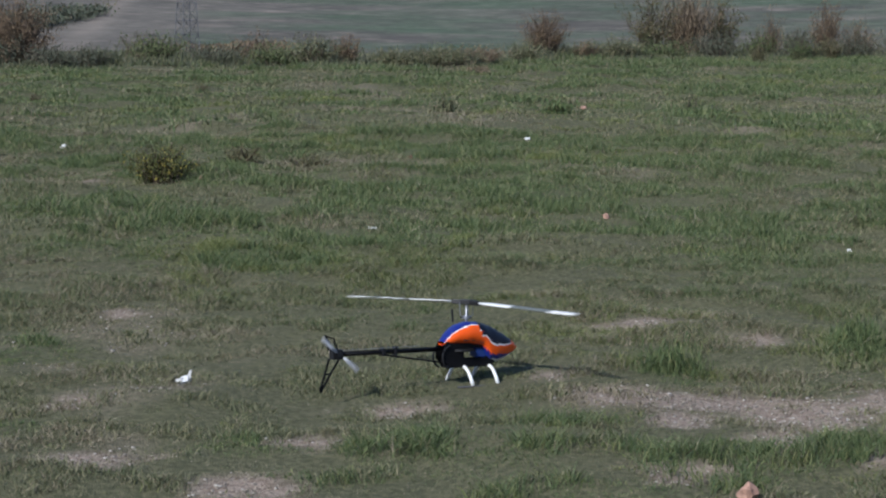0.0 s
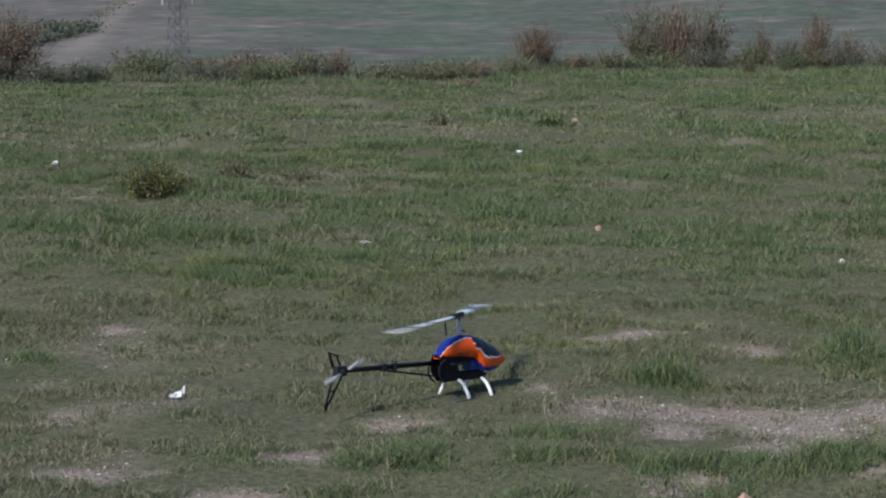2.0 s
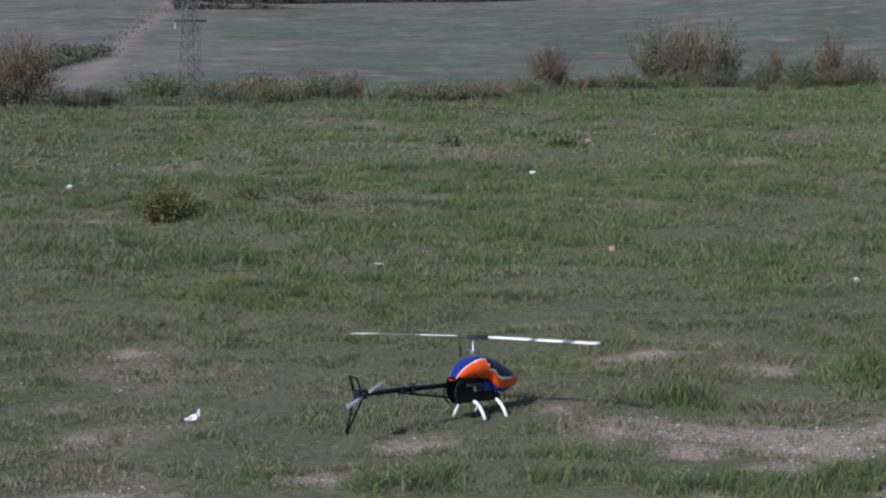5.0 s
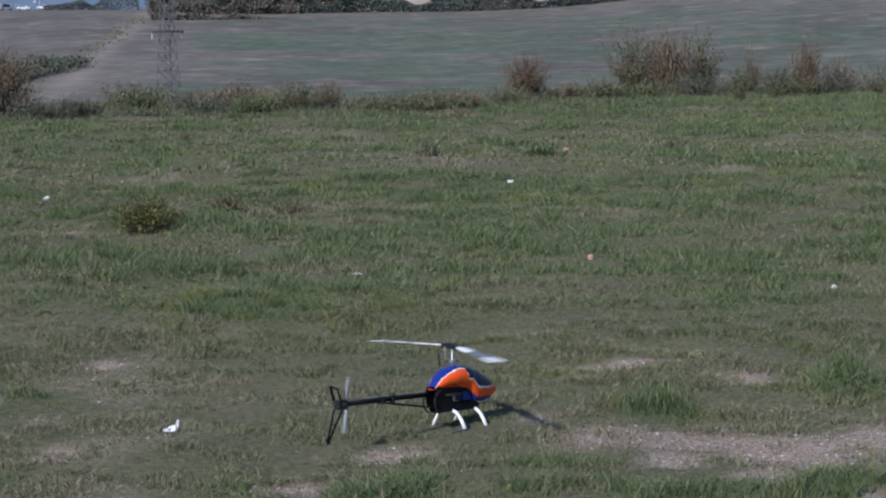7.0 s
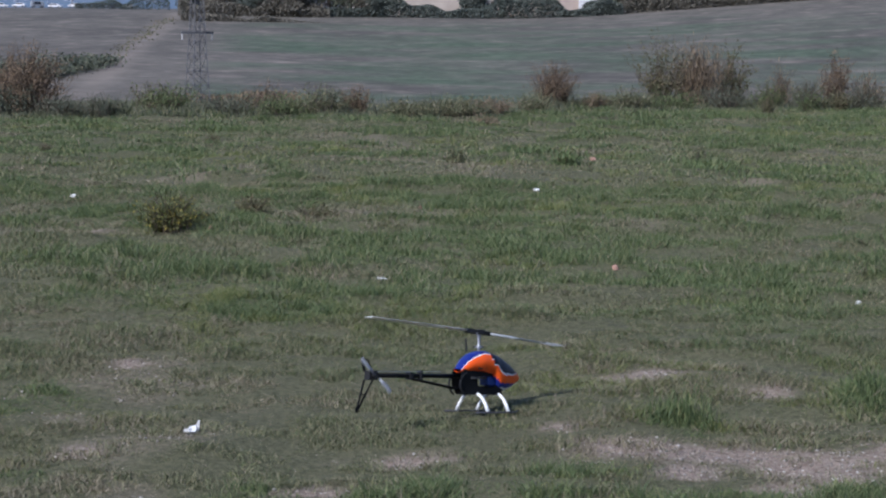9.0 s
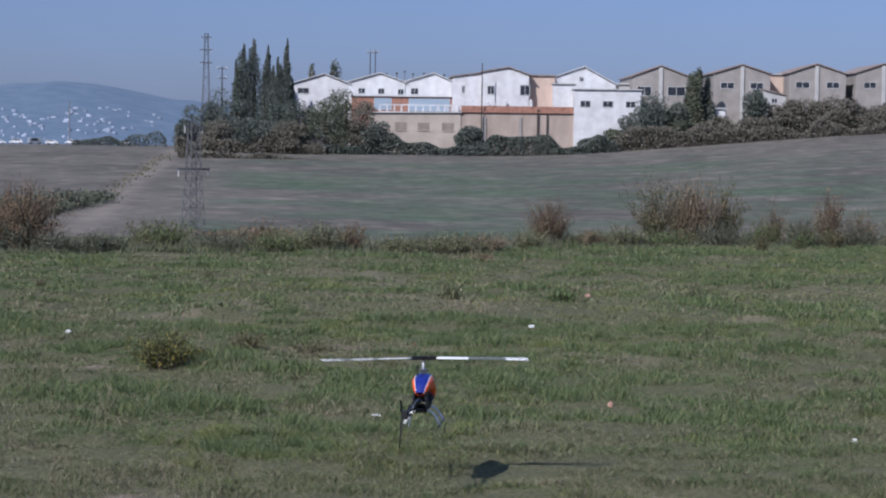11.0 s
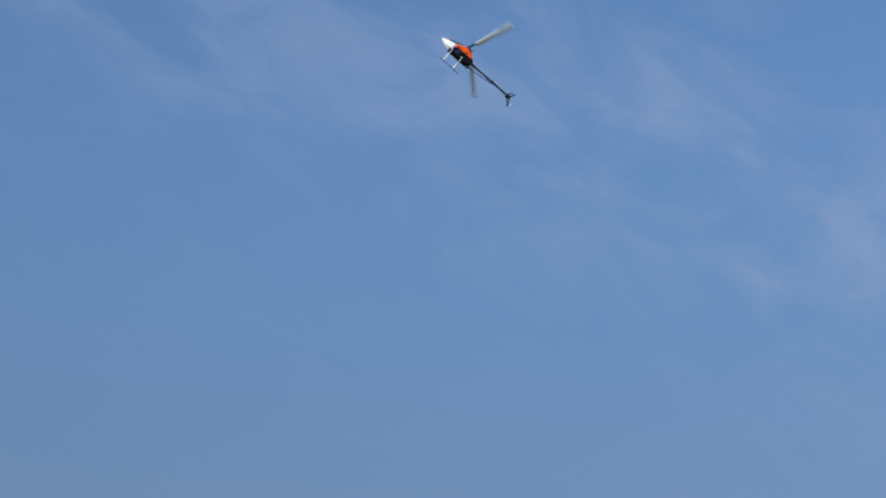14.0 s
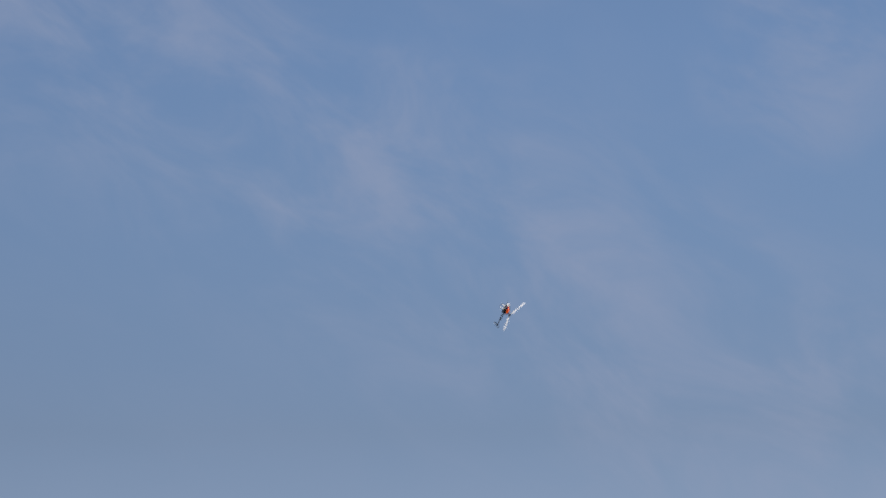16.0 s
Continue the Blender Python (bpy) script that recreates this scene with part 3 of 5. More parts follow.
def make_tree(name, label, category, x, y, w, h, n, leaf, mat, group="", column=False, z=None, clear=0.15):
    """A tapered trunk with limbs under a crown of leaf clumps with gaps and an uneven outline."""
    gz = float(ground_z(x, y)) if z is None else z
    t = thing(name, pose(x, y, gz), label, category, group)
    bm = bmesh.new()
    lean = rng.normal(0, 0.03, 2) * h
    tube(bm, [(0, 0, -0.3), (lean[0] * 0.3, lean[1] * 0.3, h * 0.3), (lean[0], lean[1], h * 0.75)], [h * 0.035, h * 0.025, h * 0.008], 7)
    lobes = []
    m = 13 if column else 15
    for j in range(m):
        if column:
            s = j / (m - 1)
            c = np.array([rng.normal(0, w * 0.05), rng.normal(0, w * 0.05), h * (0.10 + 0.84 * s)])
            slim = w * 0.72 * (1 - 0.88 * s ** 2.0)
            r = np.array([slim, slim, h * 0.115])
        else:
            aa, rr = rng.uniform(0, 2 * math.pi), math.sqrt(rng.random()) * 0.33 * w
            s = rng.random()
            c = np.array([rr * math.cos(aa), rr * math.sin(aa), h * (clear + 0.17 + (0.68 - clear) * s * (1 - 0.5 * (rr / (0.33 * w)) ** 2))])
            r = np.array([w * 0.22, w * 0.22, h * 0.17]) * rng.uniform(0.7, 1.25)
        lobes.append((c, r))
        if not column:
            tube(bm, [(lean[0] * 0.3, lean[1] * 0.3, h * rng.uniform(0.15, 0.35)), tuple(c * 0.6 + np.array([0, 0, h * 0.1])), tuple(c)], [h * 0.012, h * 0.008, h * 0.003], 5)
    part("trunk", bm, BARK, t)
    per = n // m
    cs, us = [], []
    for c, r in lobes:
        d = unit(per)
        if column:
            d[:, 2] = np.abs(d[:, 2]) ** 0.8 * np.sign(d[:, 2])
        cs.append(c + d * r * rng.uniform(0.55, 1.08, per)[:, None])
        u = unit(per) * 0.8 + d * 0.5 + (np.array([0, 0, 1.2]) if column else 0)
        us.append(u / np.linalg.norm(u, axis=1)[:, None])
    c, u = np.concatenate(cs), np.concatenate(us)
    c[:, 2] *= h / np.percentile(c[:, 2], 99.5)
    if not column:
        c[:, :2] *= w / 2 / np.percentile(np.abs(c[:, :2]), 99)
    c[:, 2] = np.maximum(c[:, 2], 0.05)
    k = len(c)
    v, f = leaf_quads(c, u, cross_axis(u), leaf * rng.uniform(0.6, 1.5, k), leaf * 0.6 * rng.uniform(0.6, 1.4, k))
    data_part("crown", v, f, mat, t)
    return t


# shrubs in the field
make_shrub("yellow_bush", "low olive bush with yellow leaves in the grass", "bush", -1.48, 15.05, 0.74, 0.3, 150, 20, 0.022, LEAF_YELLOW, bare=0.15)
make_shrub("weed_clump", "sprawling clump of brownish weeds in the grass", "weed", -0.98, 16.4, 0.46, 0.16, 80, 14, 0.022, LEAF_OLIVE, bare=0.1)
make_shrub("weed_clump", "sprawling clump of brownish weeds in the grass", "weed", -0.45, 15.9, 0.6, 0.13, 60, 14, 0.022, LEAF_OLIVE, bare=0.1)
make_shrub("grass_tussock", "round tussock of tall green grass", "grass", 2.0, 21.9, 0.5, 0.17, 50, 9, 0.045, GRASS_LUSH, bare=0.1, tilt=1.5)
make_shrub("grass_tussock", "thin tussock of olive grass", "grass", 3.45, 22.2, 0.42, 0.22, 30, 7, 0.045, GRASS_DULL, bare=0.1, tilt=1.5)
make_shrub("grass_tussock", "thin tussock of olive grass", "grass", 0.85, 22.4, 0.3, 0.18, 40, 8, 0.04, GRASS_DULL, bare=0.1, tilt=1.5)
make_shrub("grass_tussock", "tall green grass beside the bare earth", "grass", 1.22, 8.2, 0.26, 0.09, 130, 9, 0.045, GRASS_LUSH, bare=0.02, tilt=2.2, twig=0.0008, slim=0.1)
make_shrub("grass_tussock", "tall green grass beside the bare earth", "grass", 2.08, 8.62, 0.34, 0.08, 150, 9, 0.045, GRASS_LUSH, bare=0.02, tilt=2.2, twig=0.0008, slim=0.1)
make_shrub("dry_weed", "thin bare weed stalk in the grass", "weed", 3.05, 12.7, 0.3, 0.24, 9, 5, 0.02, GRASS_DULL, bare=0.3, twig=0.002)
make_shrub("dry_weed", "dry brown weed in the grass", "weed", -3.68, 23.3, 0.16, 0.1, 30, 8, 0.02, LEAF_OLIVE, bare=0.1)
make_shrub("dry_weed", "dry brown weed in the grass", "weed", -2.05, 26.0, 0.24, 0.12, 40, 8, 0.025, LEAF_OLIVE, bare=0.1)
make_shrub("dry_weed", "pale dry weed in the grass", "weed", 1.6, 30.2, 0.7, 0.25, 60, 8, 0.03, LEAF_STRAW, bare=0.1)

# the overgrown edge of the field
def rank_grass():
    """Tall uncut grass where the mown field ends."""
    n = 15000
    back = rng.gamma(2.0, 0.55, n) - 0.7
    x = rng.uniform(-10.5, 13.5, n)
    y = field_edge(x) + back
    hgt = np.clip((0.05 + 0.34 * value_noise(x, y, 0.5, 2) * step(-0.6, 0.5, back)) * rng.uniform(0.5, 1.2, n), 0.03, 0.4)
    k = 3
    cx, cy, ch = np.repeat(x, k) + rng.normal(0, 0.05, n * k), np.repeat(y, k) + rng.normal(0, 0.05, n * k), np.repeat(hgt, k)
    c = np.stack([cx, cy, ground_z(cx, cy) - 0.01], -1)
    v, f = blades(c, ch * rng.uniform(0.6, 1.2, n * k), np.full(n * k, 0.02), rng.uniform(0.1, 0.9, n * k), 1)
    cut = n * k // 2
    for name, mat, label, a, b in (("rank_grass", GRASS_DULL, "tall uncut olive grass along the field's edge", 0, cut), ("rank_scrub", LEAF_MID, "dark green growth along the field's edge", cut, n * k)):
        mesh_from_arrays(name, v[a * 3:b * 3], f[a:b] - a * 3, mat, "stuff", label, "grass")


rank_grass()


def edge(px, depth=0.0):
    k = (px - 784) / 3696.0
    y = 34.0
    for _ in range(12):
        y = 0.5 * y + 0.5 * float(field_edge(k * y))
    return k * (y + 0.4 + depth), y + 0.4 + depth


def edge_shrub(name, label, px, wide, high, depth, stems, per, leaf, mat, **kw):
    x, y = edge(px, depth)
    return make_shrub(name, label, "bush", x, y, wide * y / 3696.0, high * y / 3696.0 + 0.05, stems, per, leaf, mat, twig=0.006, **kw)


edge_shrub("autumn_bush", "broad rust-brown bush at the field's edge", 168, 205, 136, 0.2, 330, 36, 0.034, LEAF_RUST, bare=0.15)
edge_shrub("autumn_bush", "rusty bush with dark lower leaves at the field's edge", 105, 120, 80, 0.8, 140, 44, 0.034, LEAF_RUST, bare=0.1)
edge_shrub("green_bush", "dark low bush at the field's edge", 140, 160, 60, -0.1, 120, 26, 0.04, LEAF_MID, bare=0.05)
edge_shrub("green_bush", "dark low bush at the field's edge", 20, 130, 60, 1.2, 120, 26, 0.05, LEAF_MID, bare=0.05)
edge_shrub("red_bush", "rounded reddish twiggy bush at the field's edge", 1097, 112, 82, 0.0, 300, 30, 0.024, LEAF_RUST, bare=0.15)
edge_shrub("reed_clump", "tall clump of bleached reeds and scrub", 1350, 130, 128, 0.6, 300, 18, 0.09, LEAF_STRAW, bare=0.1, tilt=2.0, slim=0.12)
edge_shrub("green_shrub", "open green shrub among the reeds", 1285, 130, 138, 0.7, 90, 34, 0.04, LEAF_OLIVE, bare=0.25)
edge_shrub("green_shrub", "open green shrub among the reeds", 1408, 105, 122, 0.8, 80, 32, 0.04, LEAF_OLIVE, bare=0.25)
edge_shrub("reed_clump", "thin brown reeds standing at the field's edge", 1500, 60, 90, 0.3, 90, 12, 0.07, LEAF_STRAW, bare=0.1, tilt=2.0, slim=0.14)
edge_shrub("autumn_bush", "rusty twiggy bush at the field's edge", 1598, 80, 105, 0.4, 150, 24, 0.035, LEAF_RUST, bare=0.15)
edge_shrub("reed_clump", "thin brown reeds standing at the field's edge", 1660, 90, 75, 0.5, 110, 12, 0.07, LEAF_STRAW, bare=0.1, tilt=2.0, slim=0.14)
edge_shrub("autumn_bush", "small brown bush in the low scrub", 745, 70, 55, 0.1, 110, 24, 0.03, LEAF_RUST, bare=0.15)
edge_shrub("autumn_bush", "thin brown bush in the low scrub", 585, 110, 62, 0.5, 90, 20, 0.03, LEAF_RUST, bare=0.2)
edge_shrub("autumn_bush", "thin brown bush in the low scrub", 400, 150, 55, 0.9, 80, 20, 0.035, LEAF_OLIVE, bare=0.2)
for px, wide, high, mat in ((300, 90, 28, LEAF_MID), (415, 130, 36, GRASS_LUSH), (520, 130, 34, LEAF_MID), (620, 120, 34, GRASS_LUSH), (690, 110, 40, GRASS_DULL), (830, 110, 24, GRASS_DULL),
                            (930, 130, 30, GRASS_DULL), (985, 90, 22, LEAF_STRAW), (1060, 70, 22, GRASS_DULL), (1165, 90, 24, GRASS_DULL), (1230, 90, 30, GRASS_DULL), (1300, 120, 28, GRASS_LUSH),
                            (1400, 120, 32, LEAF_MID), (1475, 70, 38, GRASS_LUSH), (1545, 60, 42, LEAF_MID), (1560, 120, 34, GRASS_DULL), (1640, 120, 40, LEAF_MID), (1740, 140, 50, GRASS_DULL),
                            (880, 120, 20, GRASS_DULL), (230, 100, 36, LEAF_MID), (-60, 160, 70, LEAF_MID), (1850, 160, 60, LEAF_MID)):
    edge_shrub("low_scrub", "low tangled scrub along the field's edge", px, wide * 1.25, high * 1.3, rng.uniform(-0.5, 0.0), 110, 24, 0.032, mat, bare=0.05, group="scrub along the field's edge")

for px, wide, high, depth, mat in ((1478, 34, 30, -2.6, LEAF_OLIVE), (1552, 62, 36, -1.9, GRASS_LUSH), (1535, 40, 46, -1.2, LEAF_MID), (1610, 46, 30, -1.5, LEAF_OLIVE), (1172, 60, 26, -0.6, LEAF_RUST)):
    edge_shrub("small_bush", "small bush standing out before the scrub", px, wide, high, depth, 70, 20, 0.03, mat, bare=0.05, group="small bushes before the scrub")


# ---- the far side: village, hedges, pylons, car park, hills ----
WHITEWASH = material("weathered whitewash", (0.60, 0.60, 0.60), 0.9, vary=0.09, scale=0.5, second=(0.47, 0.465, 0.46))
OFFWHITE = material("grey cement render", (0.46, 0.45, 0.43), 0.9, vary=0.1, scale=0.4)
PEACH = material("peach render", (0.55, 0.42, 0.34), 0.9, vary=0.08, scale=0.4)
BEIGE = material("stained beige render", (0.41, 0.355, 0.30), 0.92, vary=0.12, scale=0.3, second=(0.32, 0.275, 0.23))
PINKWALL = material("stained pinkish render", (0.37, 0.30, 0.25), 0.92, vary=0.16, scale=0.5, second=(0.28, 0.225, 0.185), stretch=(1, 1, 0.35))
BLOCKED = material("grey-brown block filling", (0.25, 0.215, 0.18), 0.92, vary=0.1, scale=1.0)
SHEDGREY = material("brown-grey block wall", (0.30, 0.275, 0.25), 0.92, vary=0.1, scale=0.4)
BRICK = material("red hollow brick", (0.33, 0.17, 0.12), 0.92, vary=0.15, scale=1.5)
ROOFTILE = material("weathered clay tiles", (0.31, 0.25, 0.22), 0.9, vary=0.2, scale=2)
SHEETROOF = material("grey sheet roofing", (0.48, 0.48, 0.47), 0.7, vary=0.1, scale=1)
PANE = material("dark window glass", (0.03, 0.035, 0.045), 0.15, vary=0.1, scale=1)
FRAMEW = material("painted window frame", (0.5, 0.5, 0.48), 0.6, vary=0.05, scale=3)
SHUTTER = material("blue-grey roller door", (0.30, 0.37, 0.44), 0.6, vary=0.08, scale=1, stretch=(0.2, 1, 8))
STEELDARK = material("weathered dark steel", (0.11, 0.112, 0.118), 0.75, 0.0, vary=0.2, scale=3)
GALV = material("galvanised steel", (0.17, 0.175, 0.18), 0.7, 0.0, vary=0.15, scale=3)
WOODPOLE = material("tarred pole", (0.06, 0.05, 0.045), 0.9, vary=0.2, scale=3)
FAR = 400.0
U = FAR / 3696.0


def fx(px, d=FAR):
    return (px - 784) * d / 3696.0


def fz(py, d=FAR):
    return EYE + (385 - py) * d / 3696.0


def foot_z(x0, x1, y, depth, z):
    """The lowest ground under a building, less a footing."""
    return min([z] + [float(ground_z(x, q)) - 0.3 for x in (x0, x1) for q in (y, y + depth)])


def house(name, label, px0, px1, eave, base, mat, peak=None, peak_px=None, depth=14.0, y=FAR, roof=ROOFTILE, windows=(), doors=(), group="", eave2=None, blocked=()):
    """A building whose gable end or wall faces the field. windows, doors: left, right, top, bottom on the same scale."""
    x0, x1 = fx(px0, y), fx(px1, y)
    z0 = foot_z(x0, x1, y, depth, fz(base, y) - 1.5)
    t = thing(name, pose((x0 + x1) / 2, y, z0), label, "building", group)
    hw, ze, ze2 = (x1 - x0) / 2, fz(eave, y) - z0, fz(eave2 if eave2 is not None else eave, y) - z0
    out = [(-hw, 0), (hw, 0), (hw, ze2)]
    if peak is not None:
        xp, zp = fx(peak_px, y) - (x0 + x1) / 2, fz(peak, y) - z0
        out.append((xp, zp))
    out.append((-hw, ze))
    part("wall", plate(bmesh.new(), out, 0.0, depth), mat, t)
    edges = [((-hw - 0.35, ze - 0.05), (xp, zp + 0.12)), ((xp, zp + 0.12), (hw + 0.35, ze2 - 0.05))] if peak is not None else [((-hw - 0.2, ze + 0.03), (hw + 0.2, ze2 + 0.03))]
    for (xa, za), (xb, zb) in edges:
        bm = bmesh.new()
        plate(bm, [(xa, za), (xb, zb), (xb, zb + 0.2), (xa, za + 0.2)], -0.4, depth + 0.3)
        part("roof", bm, roof, t)
    for l, r, top, bot in windows:
        a, b, c, d = fx(l, y) - (x0 + x1) / 2, fx(r, y) - (x0 + x1) / 2, fz(bot, y) - z0, fz(top, y) - z0
        w = part("window", boxbm(a, b, -0.03, 0.10, c, d), PANE, t, "dark window")
        fr = bmesh.new()
        for q in ((a - 0.1, a, c - 0.1, d + 0.1), (b, b + 0.1, c - 0.1, d + 0.1), (a, b, d, d + 0.1), (a, b, c - 0.12, c), ((a + b) / 2 - 0.04, (a + b) / 2 + 0.04, c, d)):
            box(fr, q[0], q[1], -0.09, 0.03, q[2], q[3])
        part("window_frame", fr, FRAMEW, w)
    for l, r, top, bot in blocked:
        a, b, c, d = fx(l, y) - (x0 + x1) / 2, fx(r, y) - (x0 + x1) / 2, fz(bot, y) - z0, fz(top, y) - z0
        w = part("blocked_window", boxbm(a, b, -0.03, 0.10, c, d), BLOCKED, t, "window blocked with grey-brown render")
        part("sill", boxbm(a - 0.1, b + 0.1, -0.16, 0.02, c - 0.14, c - 0.02), mat, w)
    for l, r, top, bot in doors:
        a, b, c, d = fx(l, y) - (x0 + x1) / 2, fx(r, y) - (x0 + x1) / 2, fz(bot, y) - z0, fz(top, y) - z0
        door = part("roller_door", boxbm(a - 0.06, b + 0.06, -0.03, 0.03, c, d + 0.08), FRAMEW, t, "blue-grey roller door")
        n = 8
        for k in range(n):
            part("slat", boxbm(a, b, -0.07, -0.034, c + (d - c) * k / n + 0.02, c + (d - c) * (k + 1) / n), SHUTTER, door)
    return t


G1 = "white workshop sheds"
house("workshop_shed", "white gabled workshop shed with tiled roof", 643, 740, 268, 312, WHITEWASH, 252, 697, windows=((650, 669, 276, 285),), roof=SHEETROOF, group=G1, y=408)
house("workshop_shed", "white gabled workshop shed with small windows", 740, 839, 264, 292, WHITEWASH, 249, 795, windows=((757, 768, 275, 284), (792, 802, 275, 284), (827, 836, 276, 285)), roof=SHEETROOF, group=G1, y=408)
house("workshop_shed", "white gabled workshop shed with small windows", 839, 924, 263, 292, WHITEWASH, 248, 890, windows=((850, 862, 274, 284),), roof=SHEETROOF, group=G1, y=408.2)
house("garage_row", "red brick garages with blue roller doors", 745, 926, 289, 318, BRICK, y=404, depth=3.6, roof=SHEETROOF, doors=((785, 815, 292, 312), (846, 918, 292, 314)))
house("village_house", "white two-storey house with tiled roof", 923, 978, 252, 303, WHITEWASH, 246, 976, y=403, windows=((940, 944, 268, 280),))
house("village_house", "weathered white house with two upper windows", 976, 1058, 243, 303, WHITEWASH, 236, 1022, y=402, windows=((985, 996, 268, 282), (1043, 1059, 266, 283)), eave2=248)
house("village_house", "peach house with a tiled lean-to roof", 1058, 1104, 249, 302, PEACH, y=404)
house("white_hall", "large white hall with a shallow gable", 1100, 1212, 252, 302, WHITEWASH, 233, 1156, y=410, roof=SHEETROOF, windows=((1148, 1154, 250, 257),), eave2=263)
house("white_annex", "plain white flat-roofed annex below the hall", 1101, 1141, 263, 304, WHITEWASH, y=402, roof=SHEETROOF, depth=7)
house("cube_building", "white flat-roofed cube with dark windows", 1139, 1258, 272, 346, WHITEWASH, y=398, roof=SHEETROOF, depth=10,
      windows=((1150, 1167, 292, 302), (1190, 1207, 292, 302), (1231, 1247, 292, 302)))
house("retaining_wall_building", "long stained beige building with three blocked windows", 776, 938, 318, 374, BEIGE, y=399, depth=4.5, roof=SHEETROOF,
      blocked=((822, 843, 334, 348), (862, 883, 334, 348), (905, 926, 334, 348)), eave2=316)
wall_long = house("garden_wall", "tall beige wall with a red brick top course", 939, 1138, 315, 374, PINKWALL, y=399.2, depth=3.0, roof=BRICK, eave2=315)
for px0, px1, a, b, m in ((939, 1138, 303, 314, BRICK), (975, 983, 322, 372, SHEDGREY), (1041, 1046, 322, 372, SHEDGREY), (1073, 1077, 308, 372, WOODPOLE), (1090, 1093, 316, 372, WOODPOLE)):
    z0 = wall_long.matrix_world.translation.z
    xm = (fx(939, 399.2) + fx(1138, 399.2)) / 2
    part("brick_parapet" if m is BRICK else "pilaster", boxbm(fx(px0, 399.2) - xm, fx(px1, 399.2) - xm, -0.25 if m is not BRICK else 0.1, 0.6, fz(b, 399.2) - z0, fz(a, 399.2) - z0), m, wall_long)
G2 = "grey gabled factory sheds"
for px0, px1, eave, peak, pp, base, wins in ((1243, 1342, 247, 229, 1292, 306, ((1251, 1275, 265, 280), (1305, 1335, 265, 280))), (1386, 1487, 240, 225, 1437, 312, ((1399, 1422, 256, 266), (1452, 1474, 256, 266))),
                                             (1521, 1622, 238, 222, 1570, 300, ((1533, 1557, 253, 263), (1588, 1610, 253, 263))), (1640, 1740, 236, 220, 1690, 300, ((1655, 1676, 252, 262),))):
    s = house("factory_shed", "brown-grey gabled factory shed with dark windows", px0, px1, eave, base, SHEDGREY, peak, pp, y=406, windows=wins, group=G2, depth=22)
    z0 = s.matrix_world.translation.z
    part("column", boxbm(fx(pp, 406) - fx((px0 + px1) / 2, 406) - 0.35, fx(pp, 406) - fx((px0 + px1) / 2, 406) + 0.35, -0.3, 0.0, 0, fz(peak + 2, 406) - z0), OFFWHITE, s)
house("side_building", "pale flat building between the sheds", 1487, 1523, 241, 300, PEACH, y=412, roof=SHEETROOF)
house("side_building", "low pale building between the sheds", 1212, 1246, 262, 312, OFFWHITE, y=412, roof=SHEETROOF)
house("boundary_wall", "low white boundary wall below the sheds", 1328, 1408, 303, 313, WHITEWASH, y=401, depth=0.4, roof=WHITEWASH)
house("lean_to", "small pale lean-to on a factory shed", 1476, 1516, 268, 312, OFFWHITE, y=403.5, depth=2.3, roof=ROOFTILE, eave2=278, windows=((1490, 1500, 283, 290),))


def balustrade():
    """White terrace rail above the long wall."""
    t = thing("terrace_railing", pose(fx(865, 401.6), 401.6, fz(316, 401.6)), "white balustrade along the terrace", "railing")
    hw = fx(935, 401.6) - fx(865, 401.6)
    part("rail", boxbm(-hw, hw, -0.1, 0.1, 1.3, 1.5), WHITEWASH, t)
    base = bmesh.new()
    box(base, -hw, hw, -0.15, 0.15, -0.2, 0.12)
    part("plinth", base, WHITEWASH, t)
    n = 12
    for k in range(n):
        x = -hw + 2 * hw * k / (n - 1)
        b = bmesh.new()
        tube(b, [(x, 0, 0.1), (x, 0, 0.5), (x, 0, 0.9), (x, 0, 1.32)], [0.12, 0.2, 0.1, 0.14], 6)
        part("baluster", b, WHITEWASH, t)


balustrade()


def terrace_ornaments():
    """White posts, arches and urns along the terrace above the long walls."""
    for px, w, h, kind in ((946, 7, 9, 1), (958, 5, 12, 0), (968, 8, 8, 1), (985, 6, 9, 0), (998, 9, 7, 1), (1016, 5, 13, 0), (1030, 8, 8, 1), (1048, 6, 8, 0), (1062, 5, 14, 0), (912, 9, 12, 1), (898, 8, 11, 1), (931, 4, 15, 0)):
        y = 401.2
        z = fz(304 if px > 938 else 317, y) - 0.25
        t = thing("garden_ornament", pose(fx(px, y), y, z), "whitewashed ornament standing on the terrace wall", "ornament", "white ornaments on the terrace")
        ww, hh = w * U, h * U + 0.25
        if kind:
            bm = bmesh.new()
            tube(bm, [(-ww / 2, 0, 0), (-ww * 0.28, 0, hh * 0.6), (0, 0, hh), (ww * 0.28, 0, hh * 0.6), (ww / 2, 0, 0)], 0.13, 6)
            part("arch", bm, WHITEWASH, t)
        else:
            part("post", boxbm(-ww / 2, ww / 2, -0.2, 0.2, 0, hh * 0.8), WHITEWASH, t)
            part("cap", tubebm([(0, 0, hh * 0.8), (0, 0, hh * 0.9), (0, 0, hh)], [ww * 0.6, ww * 0.35, ww * 0.1], 8), WHITEWASH, t)


terrace_ornaments()


